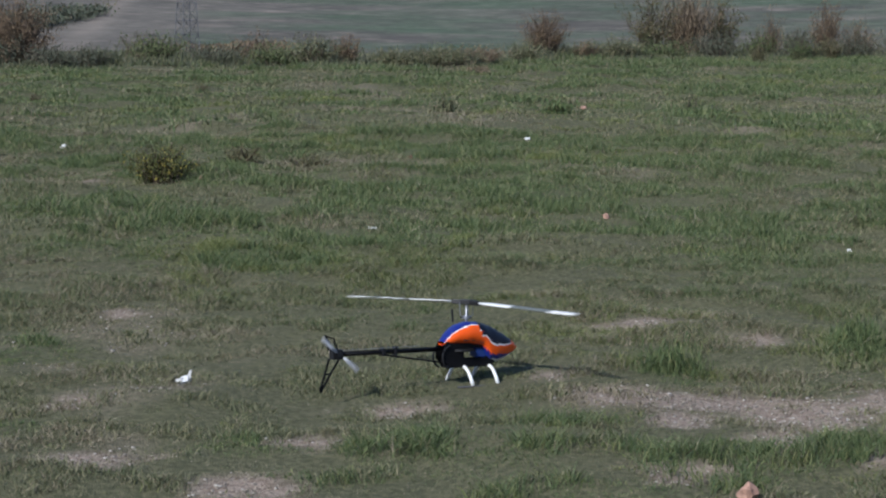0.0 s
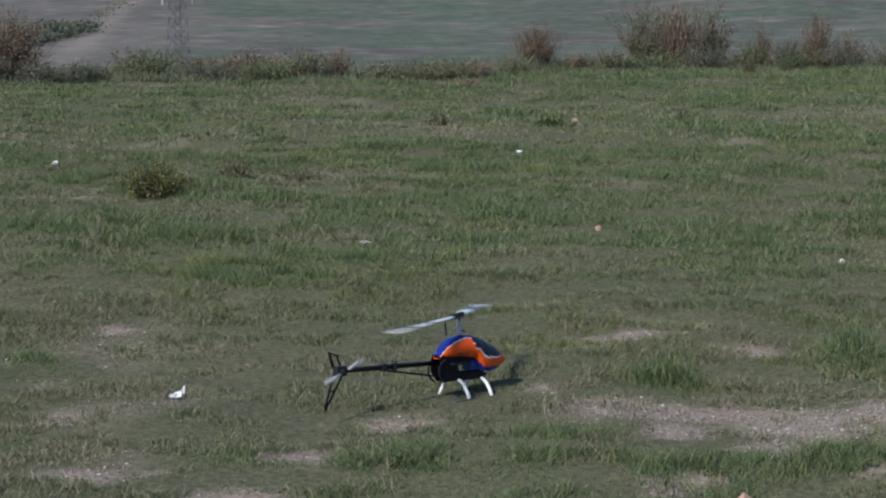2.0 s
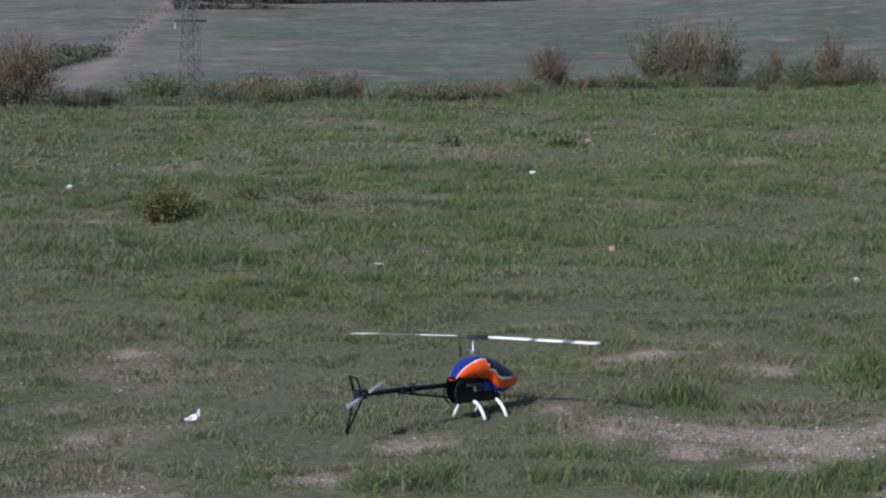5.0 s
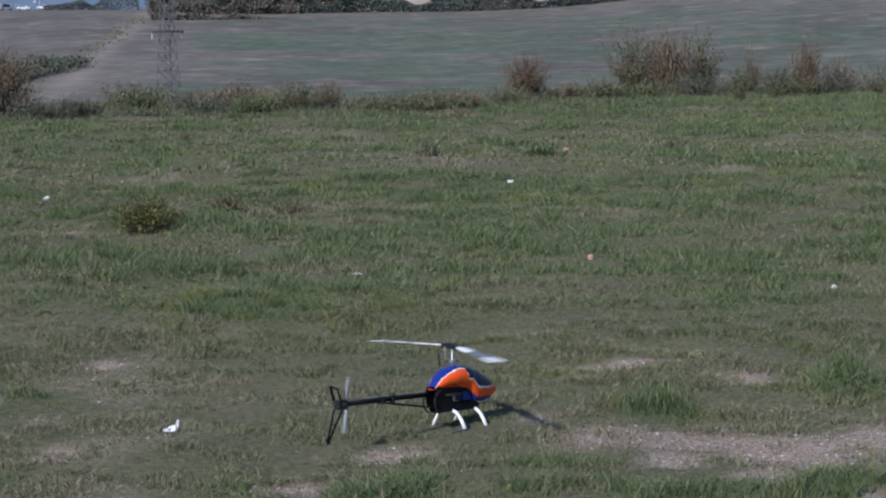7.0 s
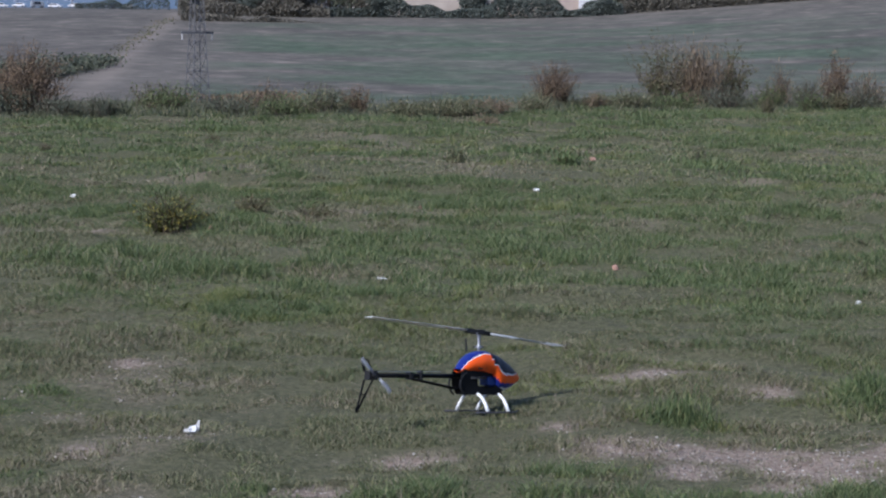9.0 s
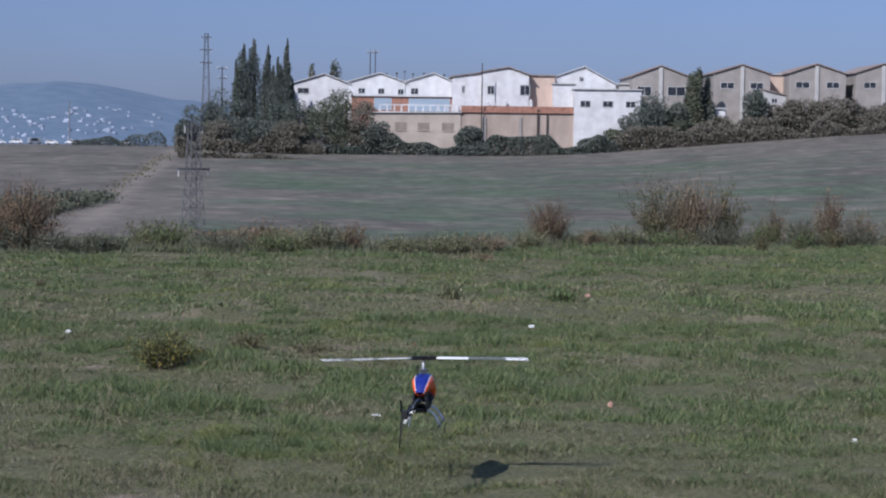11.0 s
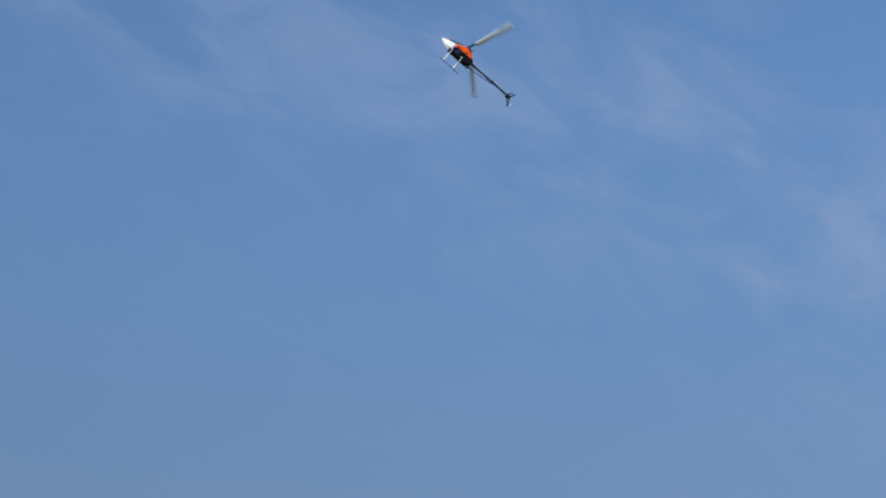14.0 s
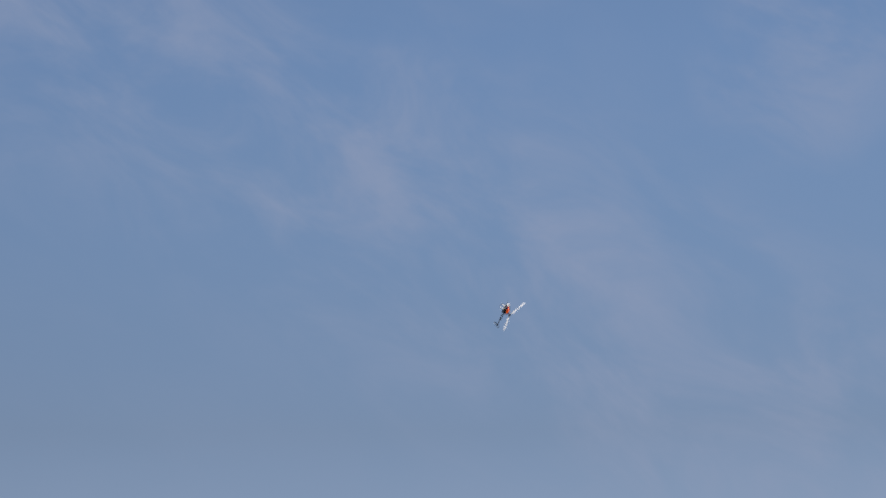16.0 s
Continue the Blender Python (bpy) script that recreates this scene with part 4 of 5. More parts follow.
def roof_vents():
    """Small dark cowls on the ridges of the sheds."""
    for px, top in ((806, 247), (824, 246), (838, 243), (853, 247), (872, 246), (908, 248), (720, 250)):
        y = 415.0
        z = fz(256, y) - 1.0
        t = thing("roof_vent", pose(fx(px, y), y, z), "small dark ventilation cowl on a shed roof", "vent", "cowls on the shed roofs")
        h = fz(top, y) - z
        part("pipe", tubebm([(0, 0, 0), (0, 0, h - 0.3)], 0.1, 8), GALV, t)
        part("cowl", tubebm([(0, 0, h - 0.35), (0, 0, h - 0.1), (0, 0, h)], [0.2, 0.22, 0.05], 8), WOODPOLE, t)


roof_vents()


def mast(px, top, base, d, r=0.12, arms=(), name="utility_pole", label="dark wooden utility pole", mat=WOODPOLE):
    z0 = float(ground_z(fx(px, d), d)) - 0.2
    h = fz(top, d) - z0
    t = thing(name, pose(fx(px, d), d, z0), label, "pole")
    part("pole", tubebm([(0, 0, 0), (0, 0, h)], [r, r * 0.7], 8), mat, t)
    for z, w in arms:
        part("cross_arm", boxbm(-w / 2, w / 2, -0.07, 0.07, h * z - 0.07, h * z + 0.07), mat, t)
        for s in (-1, 0, 1):
            part("insulator", tubebm([(s * w * 0.45, 0, h * z), (s * w * 0.45, 0, h * z + 0.55)], 0.09, 6), OFFWHITE, t)
    return t


mast(975, 228, 304, 398.4, 0.14)
mast(517, 240, 300, 410, 0.16, ((0.97, 2.0), (0.86, 1.8)))
mast(777, 207, 255, 430, 0.12, ((0.97, 1.3),))
mast(786, 206, 255, 430.5, 0.12, ((0.97, 1.3),))
mast(250, 305, 382, 660, 0.22, (), "light_mast", "pale lamp mast by the car park", GALV)
mast(1352, 236, 300, 404.0, 0.1)


def lattice_pylon(px, top, d, foot, head_w, name_label, base_z=None, arms=(), turn=14, stout=1.0):
    x = fx(px, d)
    z0 = float(ground_z(x, d)) if base_z is None else base_z
    h = fz(top, d) - z0
    t = thing("lattice_pylon", pose(x, d, z0, 0, 0, turn), name_label, "pylon")
    n = 9

    def corner(k, i):
        s = i / n
        w = (foot * (1 - s) ** 1.15 + head_w * s) / 2
        return Vector(((-1, 1, 1, -1)[k] * w, (-1, -1, 1, 1)[k] * w, h * s))
    for k in range(4):
        part("leg", tubebm([corner(k, i) for i in range(n + 1)], 0.055 * stout, 4), STEELDARK, t)
        for i in range(n):
            a, b = corner(k, i), corner((k + 1) % 4, i + 1)
            c, e = corner((k + 1) % 4, i), corner(k, i + 1)
            for ends in ((a, b), (c, e), (e, b)):
                part("brace", tubebm(ends, 0.03 * stout, 4), STEELDARK, t)
    for s, w in arms:
        part("cross_arm", boxbm(-w / 2, w / 2, -0.12, 0.12, h * s - 0.1, h * s + 0.1), STEELDARK, t)
        for q in (-1, 1):
            part("insulator", tubebm([(q * w * 0.47, 0, h * s), (q * w * 0.47, 0, h * s - 0.7)], 0.07, 6), OFFWHITE, t)
    return t


lattice_pylon(468, 338, 200.0, 1.95, 0.8, "grey steel lattice pylon standing in the field", arms=((0.63, 3.4), (0.97, 2.0)), turn=33, stout=0.95)
lattice_pylon(489, 183, 520.0, 2.6, 0.8, "grey steel lattice pylon behind the trees", arms=((0.97, 2.6), (0.86, 3.2), (0.75, 3.0)))

# trees and hedges round the village
CY = "cypresses on the mound"
for px, w, top, base in ((556, 26, 205, 330), (572, 28, 195, 335), (597, 17, 207, 330), (615, 18, 228, 330), (630, 15, 195, 332), (641, 10, 262, 330), (545, 16, 232, 330), (606, 14, 240, 330)):
    z0 = float(ground_z(fx(px, 396), 396))
    make_tree("cypress_tree", "tall dark columnar cypress on the mound", "tree", fx(px, 396 + (px % 5)), 396 + (px % 5), w * 1.5 * U, fz(top, 396) - z0, 6500, 0.32, LEAF_HAZED, CY, True, z0)
for px, w, top, base, d, mat in ((505, 62, 283, 380, 398, LEAF_HAZED), (470, 62, 312, 388, 395, LEAF_MID), (452, 40, 335, 392, 393, LEAF_HAZED), (540, 80, 300, 385, 392, LEAF_HAZED), (600, 90, 288, 385, 391, LEAF_HAZED),
                             (650, 90, 300, 388, 389, LEAF_HAZED), (700, 90, 292, 390, 388, LEAF_MID), (735, 90, 278, 392, 392, LEAF_MID), (765, 70, 300, 392, 388, LEAF_SCRUB), (515, 70, 335, 390, 387, LEAF_SCRUB),
                             (575, 90, 330, 390, 385, LEAF_HAZED), (640, 90, 335, 392, 384, LEAF_SCRUB), (790, 60, 335, 392, 387, LEAF_HAZED)):
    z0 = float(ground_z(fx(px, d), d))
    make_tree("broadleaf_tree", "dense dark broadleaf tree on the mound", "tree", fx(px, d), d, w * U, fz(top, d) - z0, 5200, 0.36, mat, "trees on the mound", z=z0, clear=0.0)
for px, w, top, base, d, mat in ((962, 62, 341, 378, 393, LEAF_HAZED), (1290, 90, 280, 378, 394, LEAF_HAZED), (1255, 70, 305, 380, 392, LEAF_HAZED), (1325, 70, 300, 372, 395, LEAF_MID), (1360, 40, 236, 320, 400, LEAF_MID),
                             (1345, 30, 246, 320, 401, LEAF_HAZED), (1378, 30, 250, 320, 401, LEAF_HAZED), (1465, 50, 270, 345, 398, LEAF_HAZED), (1395, 60, 318, 368, 394, LEAF_SCRUB), (1440, 70, 318, 362, 394, LEAF_SCRUB),
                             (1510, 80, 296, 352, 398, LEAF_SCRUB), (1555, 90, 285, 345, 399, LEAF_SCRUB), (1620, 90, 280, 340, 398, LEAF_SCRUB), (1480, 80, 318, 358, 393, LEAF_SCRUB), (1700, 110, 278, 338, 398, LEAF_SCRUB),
                             (1215, 60, 343, 385, 392, LEAF_MID), (1180, 60, 354, 388, 392, LEAF_HAZED), (713, 40, 233, 262, 440, LEAF_MID), (680, 30, 240, 262, 440, LEAF_OLIVE)):
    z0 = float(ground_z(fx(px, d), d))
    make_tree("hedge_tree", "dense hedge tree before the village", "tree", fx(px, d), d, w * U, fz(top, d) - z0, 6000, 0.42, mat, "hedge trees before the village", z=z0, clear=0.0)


def hedge(px0, px1, top0, top1, base0, base1, d, n, mat, label):
    """A long tangled hedge: leaves round a core of stems."""
    x0, x1 = fx(px0, d), fx(px1, d)
    s = rng.random(n)
    zt, zb = fz(top0, d) + (fz(top1, d) - fz(top0, d)) * s, fz(base0, d) + (fz(base1, d) - fz(base0, d)) * s
    x = x0 + (x1 - x0) * s
    bump = 0.45 + 1.0 * value_noise(x, x * 0, 3.2, 1)
    q = rng.random(n) ** 0.7
    c = np.stack([x, d + rng.normal(0, 0.9, n), zb + (zt - zb) * q * bump], -1)
    u = unit(n)
    v, f = leaf_quads(c, u, cross_axis(u), 0.36 * rng.uniform(0.6, 1.5, n), 0.24 * rng.uniform(0.6, 1.4, n))
    return mesh_from_arrays("hedge", v, f, mat, "stuff", label, "hedge")


hedge(690, 1010, 360, 364, 392, 396, 386, 15000, LEAF_HAZED, "dark green hedge along the top of the field")
hedge(1000, 1215, 364, 355, 396, 390, 386, 12000, LEAF_HAZED, "dark green hedge along the top of the field")
hedge(1210, 1800, 345, 318, 384, 338, 388, 24000, LEAF_SCRUB, "brown-green scrub along the top of the field")
hedge(435, 700, 362, 364, 398, 394, 383, 12000, LEAF_SCRUB, "dull green scrub at the foot of the mound")
hedge(440, 690, 381, 401, 404, 404, 364, 7000, LEAF_SCRUB, "low brown scrub at the foot of the mound")
hedge(255, 420, 362, 360, 384, 384, 560, 5000, LEAF_HAZED, "dark bushes beyond the field")


def bank_scrub(px0, px1, d0, d1, h0, h1, n, mat, label):
    """Scrub that grows on a bank and follows the slope."""
    s = rng.random(n)
    d = d0 + (d1 - d0) * s
    x = (px0 + (px1 - px0) * s - 784) * d / 3696.0 + rng.normal(0, 0.9, n)
    y = d + rng.normal(0, 3.0, n)
    q = rng.random(n) ** 0.8 * (h0 + (h1 - h0) * s) * (0.5 + value_noise(x, y, 3.0, 2))
    u = unit(n)
    v, f = leaf_quads(np.stack([x, y, ground_z(x, y) + q], -1), u, cross_axis(u), 0.3 * rng.uniform(0.6, 1.5, n), 0.2 * rng.uniform(0.6, 1.4, n))
    mesh_from_arrays("bank_scrub", v, f, mat, "stuff", label, "scrub")


bank_scrub(-60, 200, 226, 240, 2.0, 2.2, 6500, LEAF_MID, "dull green scrub on the bank beside the track")
bank_scrub(200, 318, 240, 262, 2.1, 0.7, 3600, LEAF_MID, "dull green scrub on the bank beside the track")
bank_scrub(318, 425, 268, 372, 0.22, 0.14, 420, LEAF_OLIVE, "low dry weeds along the track")
bank_scrub(430, 640, 206, 212, 0.9, 0.8, 3000, LEAF_RUST, "low brown weeds at the foot of the field")


# ---- car park on the skyline ----
CARPAINT = [material("white car paint", (0.7, 0.7, 0.7), 0.3, vary=0.03, scale=1, coat=0.5), material("silver car paint", (0.4, 0.42, 0.44), 0.35, 0.4, vary=0.03, scale=1, coat=0.5),
            material("dark car paint", (0.05, 0.06, 0.08), 0.3, vary=0.03, scale=1, coat=0.5)]
RUBBER = material("tyre rubber", (0.02, 0.02, 0.02), 0.9, vary=0.1, scale=5)


def make_car(x, y, turn, paint, van, label):
    z = float(ground_z(x, y))
    t = thing("parked_car", pose(x, y, z, 0, 0, turn), label, "car", "cars parked on the skyline")
    top = 1.95 if van else 1.42
    side = [(-2.1, 0.35), (2.1, 0.35), (2.12, 0.75), (1.95 if van else 1.2, 0.92), (1.5 if van else 0.55, top), (-2.0 if van else -1.3, top), (-2.08 if van else -1.95, 0.95), (-2.12, 0.7)]
    bm = plate(bmesh.new(), side, -0.85, 0.85)
    bmesh.ops.bevel(bm, geom=list(bm.edges), offset=0.07, segments=2, affect='EDGES')
    part("body", bm, paint, t)
    glass = [(1.0, 0.96), (0.5, top - 0.1), (-1.2, top - 0.1), (-1.75, 0.97)]
    for s in (-1, 1):
        part("side_glass", plate(bmesh.new(), glass, s * 0.855 - 0.01, s * 0.855 + 0.01), PANE, t)
        for w in (-1.3, 1.3):
            wh = part("wheel", tubebm([(w, s * 0.72, 0.32), (w, s * 0.88, 0.32)], 0.32, 14), RUBBER, t)
            part("rim", tubebm([(w, s * 0.882, 0.32), (w, s * 0.89, 0.32)], 0.19, 10), GALV, wh)


for i, px in enumerate((-30, 5, 38, 66, 95, 127, 158, 190, 221, 255, 312, 346, 330, -60)):
    make_car(fx(px, 640 + 6 * (i % 3)), 640 + 6 * (i % 3), (8, 172, 30, -12, 150)[i % 5], CARPAINT[(0, 0, 1, 0, 2, 0, 0, 1)[i % 8]], i in (4, 7), ("white car parked on the skyline", "white car parked on the skyline", "silver car parked on the skyline",
             "white car parked on the skyline", "dark van parked on the skyline", "white car parked on the skyline", "white car parked on the skyline", "silver van parked on the skyline")[i % 8])
make_car(fx(40, 600), 600, 178, CARPAINT[0], True, "white van parked below the other cars")


# ---- hazy hills with a town ----
def hills():
    m = bpy.data.materials.new("wooded hills with painted haze")
    m.use_nodes = True
    t = m.node_tree
    b = t.nodes["Principled BSDF"]
    n = t.nodes.new("ShaderNodeTexNoise")
    n.inputs["Scale"].default_value, n.inputs["Detail"].default_value = 0.03, 8
    co = t.nodes.new("ShaderNodeTexCoord")
    t.links.new(co.outputs["Object"], n.inputs["Vector"])
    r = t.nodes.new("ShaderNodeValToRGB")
    # distance haze is put into the blue base colours and a faint emission
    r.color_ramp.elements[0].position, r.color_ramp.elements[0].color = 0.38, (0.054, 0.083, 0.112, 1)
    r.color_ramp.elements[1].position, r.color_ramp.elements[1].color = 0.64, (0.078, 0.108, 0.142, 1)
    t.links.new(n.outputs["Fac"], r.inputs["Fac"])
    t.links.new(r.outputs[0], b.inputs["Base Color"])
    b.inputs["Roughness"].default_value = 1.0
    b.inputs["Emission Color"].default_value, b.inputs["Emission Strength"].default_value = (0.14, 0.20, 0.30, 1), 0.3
    def surface(x, g):
        """A point of the hillside; g runs from its foot to its crest."""
        crest = 105 + 80 * value_noise(x, x * 0, 700, 3) + 28 * value_noise(x, x * 0, 190, 4) + 9 * value_noise(x, x * 0, 45, 2)
        crest = crest * (1 - 0.9 * step(-700, 350, x)) * (0.6 + 0.4 * step(-2600, -900, x)) * (1 - 0.22 * step(-600, -950, x))
        return 3300 + 900 * g, -40 + (crest + 40) * g ** 0.8 + 10 * (value_noise(x, g * 900, 160, 5) - 0.5)
    gx, gs = np.meshgrid(np.linspace(-3200, 3200, 420), np.linspace(0, 1, 14))
    y, z = surface(gx, gs)
    idx = np.arange(gx.size).reshape(gx.shape)
    f = np.stack([idx[:-1, :-1], idx[:-1, 1:], idx[1:, 1:], idx[1:, :-1]], -1).reshape(-1, 4)
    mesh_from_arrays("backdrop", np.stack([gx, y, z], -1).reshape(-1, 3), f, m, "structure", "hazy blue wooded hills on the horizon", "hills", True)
    # the town: small pale boxes among the trees
    k = 120
    hx, hg = rng.normal(-540, 125, k), 0.22 + 0.5 * rng.beta(1.5, 2.0, k)
    hy, hzz = surface(hx, hg)
    vs, fs = [], []
    for i in range(k):
        w, h, d = rng.uniform(3, 11), rng.uniform(1.2, 3.8), 1.5
        o = len(vs)
        vs += [(hx[i] + sx * w / 2, hy[i] - 4 + sy * d, hzz[i] - 4 + sz * (h + 4)) for sx in (-1, 1) for sy in (-1, 1) for sz in (0, 1)]
        fs += [[o + j for j in q4] for q4 in ((0, 1, 3, 2), (4, 6, 7, 5), (0, 4, 5, 1), (2, 3, 7, 6), (1, 5, 7, 3), (0, 2, 6, 4))]
    hz = bpy.data.materials.new("town walls with painted haze")
    hz.use_nodes = True
    hb = hz.node_tree.nodes["Principled BSDF"]
    hb.inputs["Base Color"].default_value, hb.inputs["Roughness"].default_value = (0.42, 0.45, 0.5, 1), 1.0
    oi, mr = hz.node_tree.nodes.new("ShaderNodeNewGeometry"), hz.node_tree.nodes.new("ShaderNodeValToRGB")
    # wall tones dimmed and blued: haze painted into the colour
    mr.color_ramp.elements[0].color, mr.color_ramp.elements[1].color = (0.14, 0.17, 0.22, 1), (0.32, 0.36, 0.44, 1)
    hz.node_tree.links.new(oi.outputs["Random Per Island"], mr.inputs["Fac"])
    hz.node_tree.links.new(mr.outputs[0], hb.inputs["Base Color"])
    mesh_from_arrays("town", np.array(vs), np.array(fs), hz, "stuff", "scattered pale houses of a town on the hill", "town")


hills()


# ---- the model helicopter: x to the nose, y to its left, z up, origin on the ground under the shaft ----
HUB_Z = 0.312


def canopy_section(x):
    """Half width, bottom and top of the canopy at x."""
    top = np.interp(x, (-0.12, -0.09, -0.05, 0.0, 0.04, 0.10, 0.17, 0.225, 0.245), (0.165, 0.200, 0.226, 0.237, 0.235, 0.219, 0.186, 0.152, 0.134))
    bot = np.interp(x, (-0.12, -0.06, 0.0, 0.06, 0.09, 0.13, 0.18, 0.225, 0.245), (0.150, 0.152, 0.152, 0.142, 0.085, 0.075, 0.09, 0.112, 0.124))
    half = np.interp(x, (-0.12, -0.08, -0.02, 0.06, 0.12, 0.18, 0.225, 0.245), (0.020, 0.038, 0.050, 0.052, 0.047, 0.034, 0.018, 0.006))
    return half, bot, top


def canopy_material_index(x, s, side):
    """s: 0 at the belly, 1 at the spine; side: 1 on the left, where sun glare on the nose is painted white."""
    # white belly panel; drawn higher on the left to paint in sun glint
    if x > 0.10 and s < (0.52 if side > 0 else 0.2):
        return 3
    lo = np.interp(x, (-0.12, 0.05, 0.08, 0.136, 0.20, 0.245), (0.05, 0.03, 0.27, 0.34, 0.27, 0.12))
    hi = np.interp(x, (-0.12, -0.113, -0.08, -0.03, 0.03, 0.06, 0.19, 0.215, 0.245), (0.5, 0.72, 0.76, 0.78, 0.80, 0.84, 0.9, 1.0, 1.0))
    if 0.026 < x < 0.212:
        wlo = np.interp(x, (0.026, 0.04, 0.10, 0.18, 0.212), (0.80, 0.46, 0.48, 0.54, 0.66))
        if s > wlo + 0.035:
            return 2
        if s > wlo:
            return 3
    if s < lo:
        return 1
    if s < hi - 0.04:
        return 0
    if s < hi:
        return 3
    return 1


def make_canopy(parent):
    bm = bmesh.new()
    xs = np.linspace(-0.12, 0.245, 40)
    m = 30
    rows = []
    for x in xs:
        h, b, t = canopy_section(x)
        ring = []
        for k in range(m):
            a = math.pi * k / (m - 1)
            side = math.sin(a) ** 0.75
            z = b + (t - b) * (0.5 - 0.5 * math.cos(a))
            ring.append((x, h * side, z))
        rows.append(ring)
    for sgn in (1, -1):
        vs = [[bm.verts.new((x, sgn * y, z)) for x, y, z in ring] for ring in rows]
        for i in range(len(xs) - 1):
            for k in range(m - 1):
                q = (vs[i][k], vs[i + 1][k], vs[i + 1][k + 1], vs[i][k + 1])
                f = bm.faces.new(q if sgn < 0 else q[::-1])
                f.material_index = canopy_material_index((xs[i] + xs[i + 1]) / 2, (k + 0.5) / (m - 1), sgn)
    bmesh.ops.remove_doubles(bm, verts=bm.verts, dist=0.0004)
    bmesh.ops.recalc_face_normals(bm, faces=bm.faces)
    return part("canopy", bm, [ORANGE, BLUE, DARKGLASS, WHITE], parent, "glossy orange and blue canopy with smoked window and white trim", True)


def blade_bm(length, root, chord, thick, bands=()):
    bm = bmesh.new()
    secs = []
    prof = [(-0.28, 0.0), (-0.2, 0.8), (0.05, 1.0), (0.45, 0.6), (0.72, 0.05), (0.45, -0.35), (0.05, -0.6), (-0.2, -0.6)]
    cuts = [(q, 1.0) for b in bands for q in b]
    for x, c in sorted([(root, 0.55), (root + 0.03, 1.0), *cuts, (length + root - 0.02, 1.0), (length + root - 0.004, 0.85), (length + root, 0.5)]):
        secs.append([bm.verts.new((x, p * chord * c, q * thick * 0.5)) for p, q in prof])
    for a, b in zip(secs, secs[1:]):
        for k in range(8):
            fc = bm.faces.new((a[k], b[k], b[(k + 1) % 8], a[(k + 1) % 8]))
            mid = (a[0].co.x + b[0].co.x) / 2
            fc.material_index = int(any(p < mid < q for p, q in bands) and k in (7, 0, 1, 2, 3))
    bm.faces.new(secs[0]), bm.faces.new(secs[-1][::-1])
    bmesh.ops.recalc_face_normals(bm, faces=bm.faces)
    return bm


